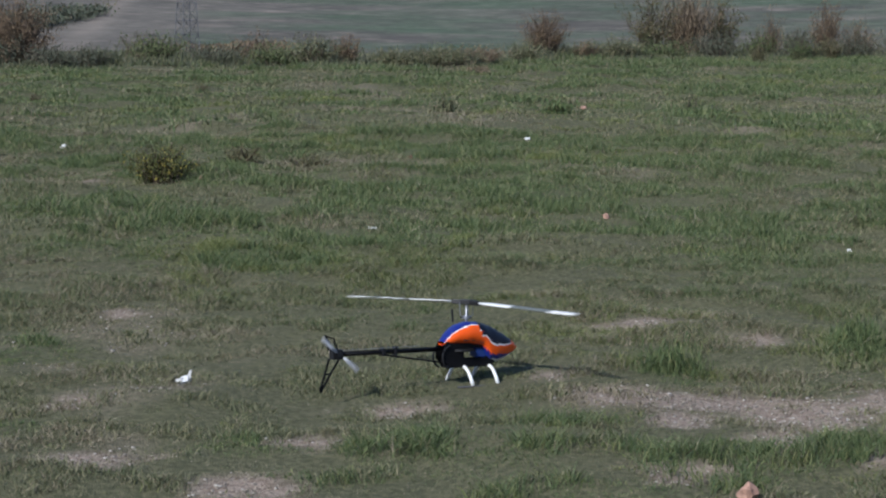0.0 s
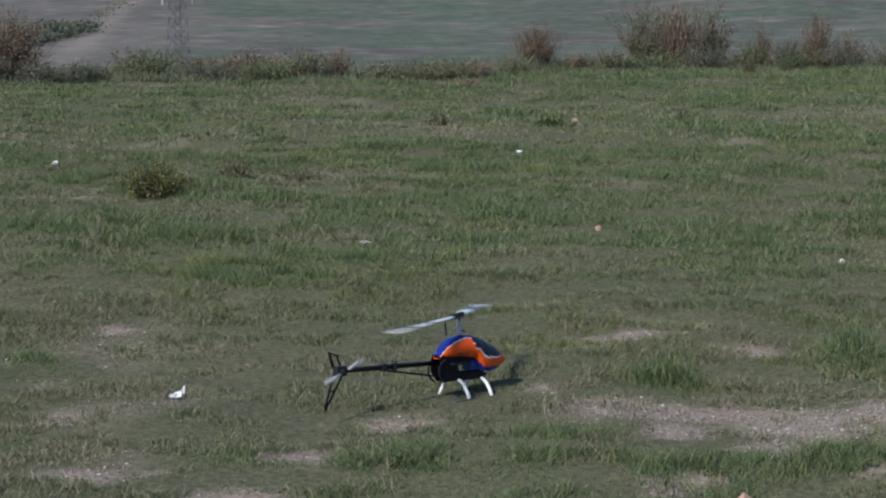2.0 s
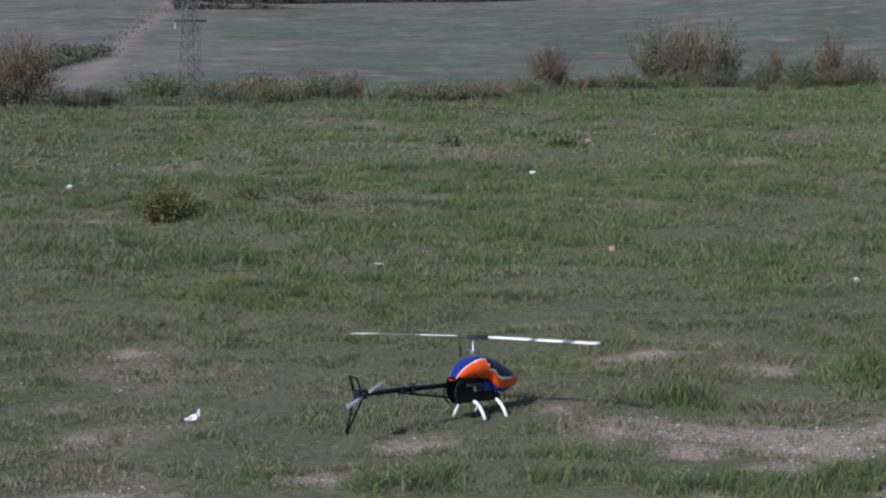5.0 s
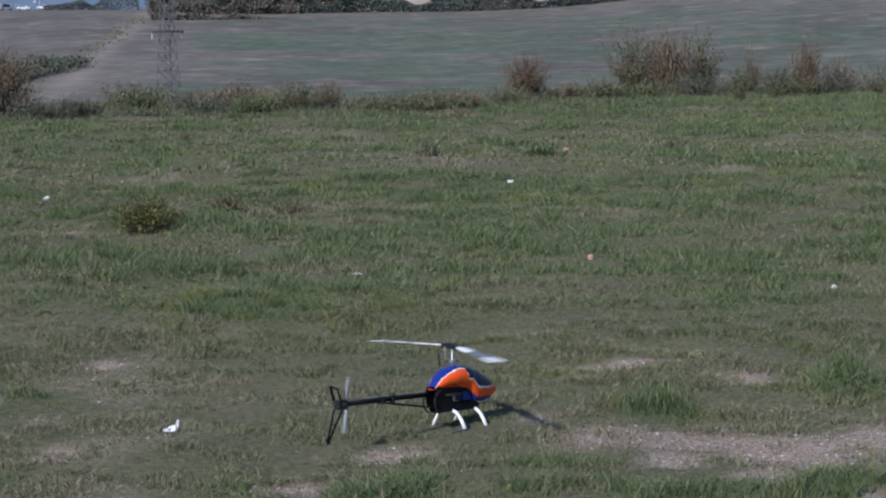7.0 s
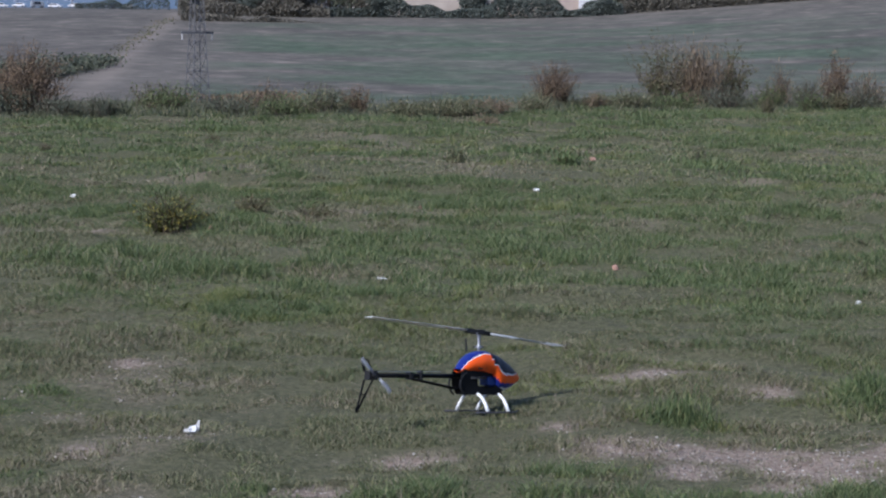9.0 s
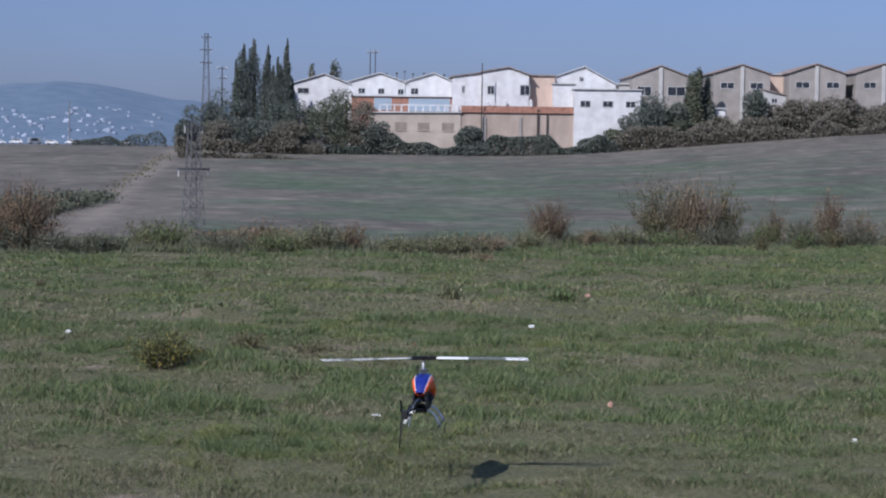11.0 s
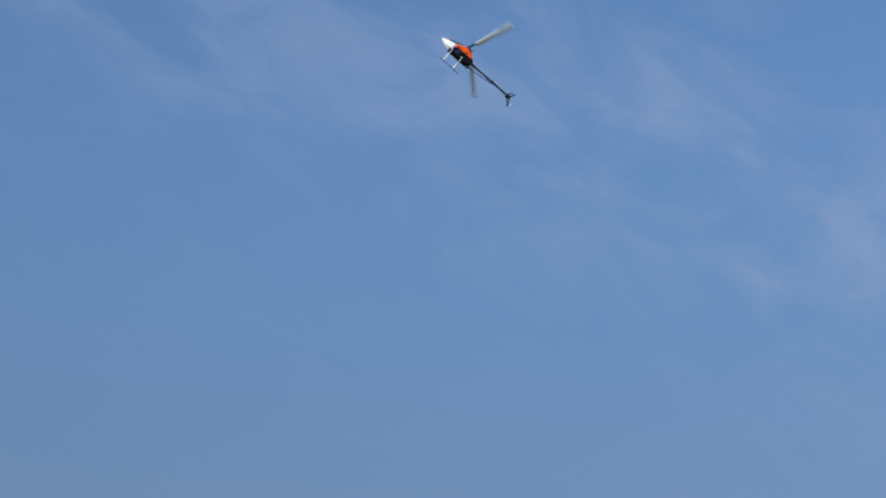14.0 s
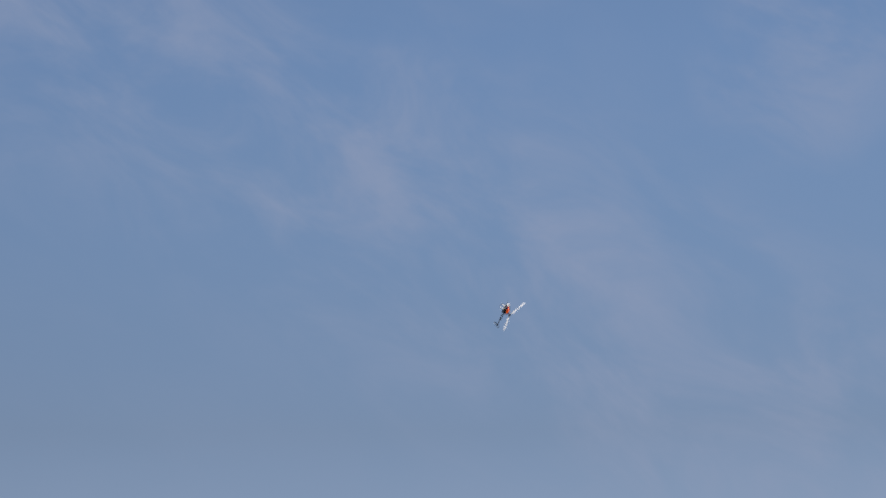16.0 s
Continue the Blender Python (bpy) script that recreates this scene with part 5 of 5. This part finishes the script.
def make_heli():
    h = thing("model_helicopter", pose(0, 8, 0), "radio-controlled model helicopter, orange and blue canopy, white skids and blades", "model helicopter")
    make_canopy(h)
    frame_out = [(-0.115, 0.165), (-0.128, 0.14), (-0.125, 0.10), (-0.10, 0.068), (0.10, 0.064), (0.12, 0.078), (0.12, 0.098), (0.075, 0.102), (0.065, 0.095), (-0.02, 0.095), (-0.03, 0.105), (-0.03, 0.135), (0.06, 0.14), (0.06, 0.165)]
    for s in (-1, 1):
        part("side_frame", plate(bmesh.new(), frame_out, s * 0.026 - 0.001, s * 0.026 + 0.001), CARBON, h)
    part("bottom_plate", boxbm(-0.10, 0.12, -0.026, 0.026, 0.063, 0.069, bevel=0.001), CARBON, h)
    part("battery", boxbm(0.035, 0.15, -0.022, 0.022, 0.099, 0.135, bevel=0.004), BATTERY, h, "blue wrapped flight battery")
    part("gyro", boxbm(-0.02, 0.02, -0.018, 0.018, 0.070, 0.09, bevel=0.002), BLACKPL, h)
    part("motor", tubebm([(0.03, 0, 0.145), (0.03, 0, 0.19)], 0.02, 16), STEEL, h)
    bm = bmesh.new()
    tube(bm, [(0, 0, 0), (0, 0, 0.008)], 0.052, 40)
    g = part("main_gear", bm, BLACKPL, h)
    g.matrix_basis = pose(-0.028, 0, 0.126)
    rim = bmesh.new()
    arc = [(-0.09 + 0.045 * math.cos(a) * -1, 0.03, 0.105 + 0.045 * math.sin(a)) for a in np.linspace(-1.2, 1.4, 14)]
    tube(rim, arc, 0.004, 6)
    tube(rim, [(x, -y, z) for x, y, z in arc], 0.004, 6)
    part("gear_guard", rim, BLACKPL, h)
    for x in (-0.03, 0.012):
        for s in (-1, 1):
            sv = part("servo", boxbm(x - 0.012, x + 0.012, s * 0.034 - 0.008, s * 0.034 + 0.008, 0.165, 0.19, bevel=0.0015), BLACKPL, h)
            part("servo_arm", boxbm(x - 0.004, x + 0.018, s * 0.044 - 0.0015, s * 0.044 + 0.0015, 0.186, 0.190), WHITE, sv)
    part("tail_boom", tubebm([(-0.10, 0, 0.136), (-0.595, 0, 0.136)], 0.0092, 14), CARBON, h, "black carbon tail boom", True)
    for s in (-1, 1):
        part("boom_support", tubebm([(-0.10, s * 0.024, 0.082), (-0.395, s * 0.011, 0.126)], 0.0035, 8), CARBON, h)
    part("boom_clamp", boxbm(-0.402, -0.385, -0.013, 0.013, 0.121, 0.149, bevel=0.002), BLACKPL, h)
    part("rod_guide", boxbm(-0.345, -0.335, -0.015, 0.006, 0.122, 0.156, bevel=0.001), BLACKPL, h)
    part("tail_rod", tubebm([(-0.23, -0.013, 0.153), (-0.585, -0.013, 0.15)], 0.0013, 6), STEEL, h)
    part("tail_gearbox", boxbm(-0.625, -0.58, -0.014, 0.014, 0.118, 0.154, bevel=0.003), BLACKPL, h)
    # open-work fin: swept strips round a gap
    fin = bmesh.new()
    for o in ([(-0.628, 0.118), (-0.621, 0.118), (-0.655, 0.012), (-0.662, 0.012)], [(-0.582, 0.120), (-0.574, 0.120), (-0.648, 0.010), (-0.656, 0.010)], [(-0.617, 0.066), (-0.64, 0.066), (-0.64, 0.061), (-0.62, 0.061)],
              [(-0.63, 0.150), (-0.645, 0.205), (-0.638, 0.207), (-0.618, 0.152)], [(-0.645, 0.207), (-0.60, 0.193), (-0.60, 0.188), (-0.641, 0.201)],
              [(-0.603, 0.191), (-0.585, 0.152), (-0.593, 0.152), (-0.607, 0.188)], [(-0.668, 0.014), (-0.652, 0.02), (-0.650, -0.004), (-0.662, -0.006)]):
        plate(fin, o, 0.012, 0.016)
    part("tail_fin", fin, CARBON, h, "black open-work tail fin")
    # skids
    for x in (-0.028, 0.094):
        pts = [(x, s * y, z) for s, y, z in [(-1, 0.084, -0.002), (-1, 0.070, 0.026), (-1, 0.054, 0.048), (-1, 0.036, 0.062), (-1, 0.02, 0.067), (1, 0.02, 0.067), (1, 0.036, 0.062), (1, 0.054, 0.048), (1, 0.070, 0.026), (1, 0.084, -0.002)]]
        part("skid_strut", tubebm(pts, [0.0075, 0.007, 0.0065, 0.0065, 0.007, 0.007, 0.0065, 0.0065, 0.007, 0.0075], 8), WHITE, h, "white plastic arched strut", True)
    for s in (-1, 1):
        part("skid_tube", tubebm([(-0.10, s * 0.084, -0.005), (0.135, s * 0.084, -0.005), (0.152, s * 0.084, 0.003)], 0.0035, 8), DULLPIPE, h, "thin dark skid pipe", True)
    part("antenna", tubebm([(-0.05, 0.02, 0.235), (-0.055, 0.02, 0.285)], 0.004, 8), BLACKPL, h)
    part("main_shaft", tubebm([(0, 0, 0.16), (0, 0, HUB_Z + 0.004)], 0.005, 12), STEEL, h, "bright steel rotor shaft", True)
    sw = part("swashplate", tubebm([(0, 0, 0.248), (0, 0, 0.258)], 0.019, 20), STEEL, h)
    for a in (40, 160, 280):
        ca, sa = math.cos(radians(a)), math.sin(radians(a))
        part("swash_ball", tubebm([(0.019 * ca, 0.019 * sa, 0.253), (0.026 * ca, 0.026 * sa, 0.253)], 0.003, 6), BLACKPL, sw)
    rotor = new("main_rotor")
    rotor.parent = h
    rotor.matrix_basis = pose(0, 0, HUB_Z)
    rotor["label"] = "two-bladed main rotor, white blades with grey bands"
    part("hub", boxbm(-0.022, 0.022, -0.010, 0.010, -0.010, 0.010, bevel=0.003), BLACKPL, rotor)
    swung = []
    for s in (0, 180):
        m = pose(0, 0, 0, 0, 0, s)
        grip = part("blade_grip", boxbm(0.018, 0.060, -0.009, 0.009, -0.009, 0.009, bevel=0.003), BLACKPL, rotor)
        grip.matrix_basis = m
        part("link", tubebm([(0.02, 0.02, -0.002), (0.016, 0.022, -0.052)], 0.0016, 6), STEEL, rotor).matrix_basis = m
        bl = part("rotor_blade", blade_bm(0.443, 0.062, 0.044, 0.009, ((0.235, 0.262), (0.365, 0.41)) if s == 0 else ((0.215, 0.395),)), [BLADE, BLADEMARK], rotor, "white composite rotor blade with grey printed bands", True)
        bl.matrix_basis = m @ pose(0, 0, 0, 7, 0, 0)
        swung.append((bl, grip))
    tail = new("tail_rotor")
    tail.parent = h
    tail.matrix_basis = pose(-0.605, -0.026, 0.136)
    tail["label"] = "two-bladed white tail rotor"
    part("tail_hub", tubebm([(0, 0.014, 0), (0, -0.008, 0)], 0.008, 10), BLACKPL, tail)
    for s in (0, 180):
        b = blade_bm(0.085, 0.018, 0.015, 0.002)
        part("tail_blade", b, TAILBLADE, tail, "white tail rotor blade", True).matrix_basis = pose(0, -0.004, 0) @ pose(0, 0, 0, 90, 0, 0) @ pose(0, 0, 0, 0, 0, s) @ pose(0, 0, 0, 8, 0, 0)
    return h, rotor, tail, swung


heli, rotor, tail_rotor, swung = make_heli()


# ---- litter and stones in the grass ----
def lump(name, label, category, x, y, sx, sy, sz, mat, seed, rough=0.35, sharp=False):
    """A crumpled or broken piece lying on the ground."""
    bm = bmesh.new()
    bmesh.ops.create_icosphere(bm, subdivisions=2 if not sharp else 1, radius=0.5)
    r = random.Random(seed)
    for v in bm.verts:
        k = 1 + r.uniform(-rough, rough)
        v.co = Vector((v.co.x * sx * k, v.co.y * sy * k, max(v.co.z * sz * k, -0.3 * sz)))
    ob = part(name, bm, mat)
    ob.matrix_world = pose(x, y, float(ground_z(x, y)) + sz * 0.25, 0, 0, r.uniform(0, 360))
    return tagged(ob, label, category)


lump("crumpled_paper", "crumpled white paper lying in the grass", "litter", -0.71, 7.98, 0.055, 0.04, 0.035, PAPER, 3, 0.45)
def paper_flap():
    bm = bmesh.new()
    a = [bm.verts.new(p) for p in ((0.0, 0, 0.0), (0.02, 0.003, 0.0), (0.024, 0.008, 0.045), (0.016, 0.006, 0.04), (0.008, 0.002, 0.02))]
    f = bm.faces.new(a)
    e = bmesh.ops.extrude_face_region(bm, geom=[f])
    bmesh.ops.translate(bm, verts=[v for v in e["geom"] if isinstance(v, bmesh.types.BMVert)], vec=(0, 0.0015, 0))
    ob = part("torn_paper", bm, PAPER)
    ob.matrix_world = pose(-0.70, 7.985, float(ground_z(-0.7, 7.985)) + 0.005)
    tagged(ob, "torn strip of white paper standing in the grass", "litter")


paper_flap()
lump("white_stone", "white plastic scrap in the grass", "litter", -2.55, 17.65, 0.08, 0.05, 0.045, PAPER, 5, 0.2)
lump("paper_scrap", "flat white paper scrap in the grass", "litter", 0.03, 12.15, 0.06, 0.05, 0.015, PAPER, 8)
lump("paper_scrap", "small pale scrap in the grass", "litter", 2.77, 11.8, 0.03, 0.03, 0.035, PAPER, 9)
lump("clay_piece", "broken piece of terracotta in the grass", "stone", 1.52, 13.1, 0.055, 0.04, 0.05, CLAY, 11, 0.3, True)
lump("clay_piece", "broken piece of terracotta on bare earth", "stone", 1.17, 6.2, 0.07, 0.05, 0.07, CLAY, 12, 0.22)
lump("brown_leaf", "dry brown leaf in the grass", "leaf", 0.36, 16.9, 0.06, 0.04, 0.05, DRY_LEAF, 13, 0.4, True)
lump("brown_leaf", "dry brown leaf beside the bush", "leaf", -1.18, 14.9, 0.05, 0.04, 0.035, DRY_LEAF, 14, 0.4, True)
lump("pale_stone", "pale stone in the grass", "stone", 1.45, 18.8, 0.07, 0.05, 0.03, PAPER, 15)
lump("pale_stone", "pale stone at the field's edge", "stone", 3.25, 34.0, 0.12, 0.08, 0.06, PAPER, 16)
lump("pale_stone", "pale stone in the grass", "stone", 2.35, 22.6, 0.07, 0.05, 0.05, CLAY, 17)
lump("dark_clod", "dark clod of earth in the grass", "clod", -0.35, 13.5, 0.05, 0.04, 0.03, BARK, 18)


def gravel():
    """Small stones on the bare patches."""
    vs, fs = [], []
    cube = np.array([(a, b, c) for a in (-1, 1) for b in (-1, 1) for c in (-1, 1)], float)
    quads = np.array(((0, 1, 3, 2), (4, 6, 7, 5), (0, 4, 5, 1), (2, 3, 7, 6), (1, 5, 7, 3), (0, 2, 6, 4)))
    n = 26000
    x, y = rng.uniform(-2.0, 3.2, n), rng.uniform(5.8, 10.5, n)
    keep = rng.random(n) < bareness(x, y) ** 1.5
    x, y = x[keep], y[keep]
    n = len(x)
    s = rng.uniform(0.002, 0.0075, n) * np.where(rng.random(n) < 0.05, 1.4, 1)
    z = ground_z(x, y) - 0.012 * bareness(x, y) + s * 0.3
    jit = cube[None] * rng.uniform(0.55, 1.0, (n, 8, 3)) * s[:, None, None] * np.array([1, 0.8, 0.6])
    a = rng.uniform(0, 6.28, n)
    co, si = np.cos(a)[:, None], np.sin(a)[:, None]
    v = np.stack([jit[..., 0] * co - jit[..., 1] * si + x[:, None], jit[..., 0] * si + jit[..., 1] * co + y[:, None], jit[..., 2] + z[:, None]], -1).reshape(-1, 3)
    f = (np.arange(n) * 8)[:, None, None] + quads[None]
    m = leafy("pale gravel", (0.2, 0.17, 0.14), (0.4, 0.36, 0.31), (0.62, 0.58, 0.52), 0.25, 0.9)
    mesh_from_arrays("gravel", v, f.reshape(-1, 4), m, "stuff", "pale gravel and crumbs of earth on the bare patches", "gravel")


gravel()


# ---- what moves ----
# seconds, x, y, z of the ground point under the shaft, nose heading (0: +x, 90: away), pitch (nose up), roll (right side down)
FLIGHT = [
    (0.0, 0.383, 7.89, -0.001, 34.8, -3.6, -4.2), (0.5, 0.383, 7.89, -0.001, 34.6, -3.6, -4.2), (1.0, 0.383, 7.89, -0.001, 34.6, -3.6, -4.2), (1.5, 0.383, 7.89, -0.001, 34.6, -3.6, -4.2),
    (2.0, 0.383, 7.89, -0.001, 40.8, -3.6, -4.2), (2.5, 0.383, 7.89, -0.001, 43.6, -3.6, -4.2), (3.0, 0.383, 7.89, -0.001, 43.8, -3.6, -4.2), (3.5, 0.383, 7.89, -0.001, 44.3, -3.6, -4.2),
    (4.0, 0.383, 7.89, -0.001, 43.8, -3.6, -4.2), (6.5, 0.383, 7.89, -0.001, 44.3, -3.6, -4.2), (7.0, 0.383, 7.89, -0.001, 44.6, -3.6, -4.2), (7.5, 0.383, 7.89, -0.001, 45.3, -3.6, -4.2),
    (8.0, 0.383, 7.89, -0.001, 45.5, -3.6, -4.2), (8.5, 0.383, 7.89, -0.001, 45.4, -3.6, -4.2), (9.0, 0.408, 8.194, 0.033, 44.7, -7.1, -5.4), (9.5, 0.432, 8.444, 0.321, 49.3, -3.9, -1.3),
    (9.7, 0.463, 8.668, 0.391, 59.4, -2.7, -0.9), (11.8, 0.001, 10.286, 0.264, 83.2, 3.1, 0.6), (12.0, -0.064, 10.315, 0.481, 83.8, -1.8, 2.9), (12.5, -0.199, 10.516, 0.97, 83.3, -5.2, 3.1),
    (13.0, -0.285, 11.224, 1.801, 101.6, -21.1, 24.9), (13.2, 0.047, 11.469, 2.985, 110.6, -30.6, 34.8), (13.5, 0.609, 12.577, 4.652, 138.8, -0.5, 55.1), (14.0, 3.215, 18.673, 8.212, 181.7, 40.7, 29.0),
    (14.5, 6.675, 23.983, 10.557, 224.6, 55.7, 2.7), (15.0, 11.866, 32.476, 12.285, 34.8, 113.4, -167.6), (15.5, 15.328, 35.386, 10.648, 52.8, 72.1, -184.4), (16.0, 21.174, 46.329, 10.877, 33.9, 45.9, -186.0)]
# seconds, angle of the first rotor blade against the nose, its flapping up, lag of the second blade behind the straight line, its flapping up
BLADES = [
    (0.0, 118, 0, -13, -2.5), (0.5, 68, 3, -12, -3), (1.0, 146, -1, -7.5, -1), (1.5, 130, -0.5, -15, -1.5), (2.0, 197.5, -4, 17.5, 1), (2.5, 74, 0.5, -14, -3.5), (3.0, 198.5, -4.5, 22, 1),
    (3.5, 124.5, 0, -10.5, -2), (4.0, 137.5, -1, -11, 0), (6.5, 164, -3, 19, 1), (7.0, 79.5, 0, -18.5, -3.5), (7.5, 85, 1, -17.5, -2), (8.0, 74, 0.5, -24, -3.5), (8.5, 78.5, 2.5, -23, -3),
    (9.0, 163, 5, 17, -5.5), (9.5, 130, 3.5, -36, -3), (9.7, 116, 2, -20, -2), (11.8, 92, 0, -15, 0), (12.0, 108.5, -1, -14.5, 0.5), (12.5, 190.5, -2.5, 7.5, 4.5), (13.0, 183.5, 4, -46, 12),
    (13.2, 166, 4, -60, 0), (13.5, 179, 4, -80, -13), (14.0, 110.5, 13, -67, -13), (14.5, 72, 12, -45, -11), (15.0, 17.5, 0, -47, 0), (15.5, 11.5, -10, -40, 8), (16.0, 39, -2.5, -41, 9.5)]


def attitude(heading, pitch, roll):
    return pose(0, 0, 0, 0, 0, heading) @ pose(0, 0, 0, 0, -pitch, 0) @ pose(0, 0, 0, roll, 0, 0)


def spin(marks, rate, half=180.0):
    """Angles for each thirtieth of a second: about rate degrees a step, and the given angle, whole turns apart, at each mark."""
    rows = []
    total = marks[0][1]
    for (t0, a0), (t1, a1) in zip(marks, marks[1:]):
        n = frame(t1) - frame(t0)
        turns = round((n * rate - ((a1 - total) % half)) / half)
        goal = total + ((a1 - total) % half) + max(turns, 0) * half
        for k in range(n):
            rows.append(((frame(t0) - 1 + k) / FPS, total + (goal - total) * k / n))
        total = goal
    rows.append((marks[-1][0], total))
    return rows


def motions():
    walk(heli, [(t, Matrix.Translation((x, y, z)) @ attitude(a, p, r)) for t, x, y, z, a, p, r in FLIGHT])
    walk(rotor, [(t, pose(0, 0, HUB_Z, 0, 0, a)) for t, a in spin([row[:2] for row in BLADES], 76, 360.0)])
    for piece in swung[0]:
        walk(piece, [(t, pose(0, 0, 0, 0, -up, 0) @ pose(0, 0, 0, 7, 0, 0)) for t, a, up, lag, up2 in BLADES])
    for piece in swung[1]:
        walk(piece, [(t, pose(0, 0, 0, 0, 0, 180 + lag) @ pose(0, 0, 0, 0, -up2, 0) @ pose(0, 0, 0, 7, 0, 0)) for t, a, up, lag, up2 in BLADES])
    walk(tail_rotor, [(t, pose(-0.605, -0.026, 0.136, 0, a, 0)) for t, a in spin([(0.0, 40), (16.0, 100)], 86)])


motions()
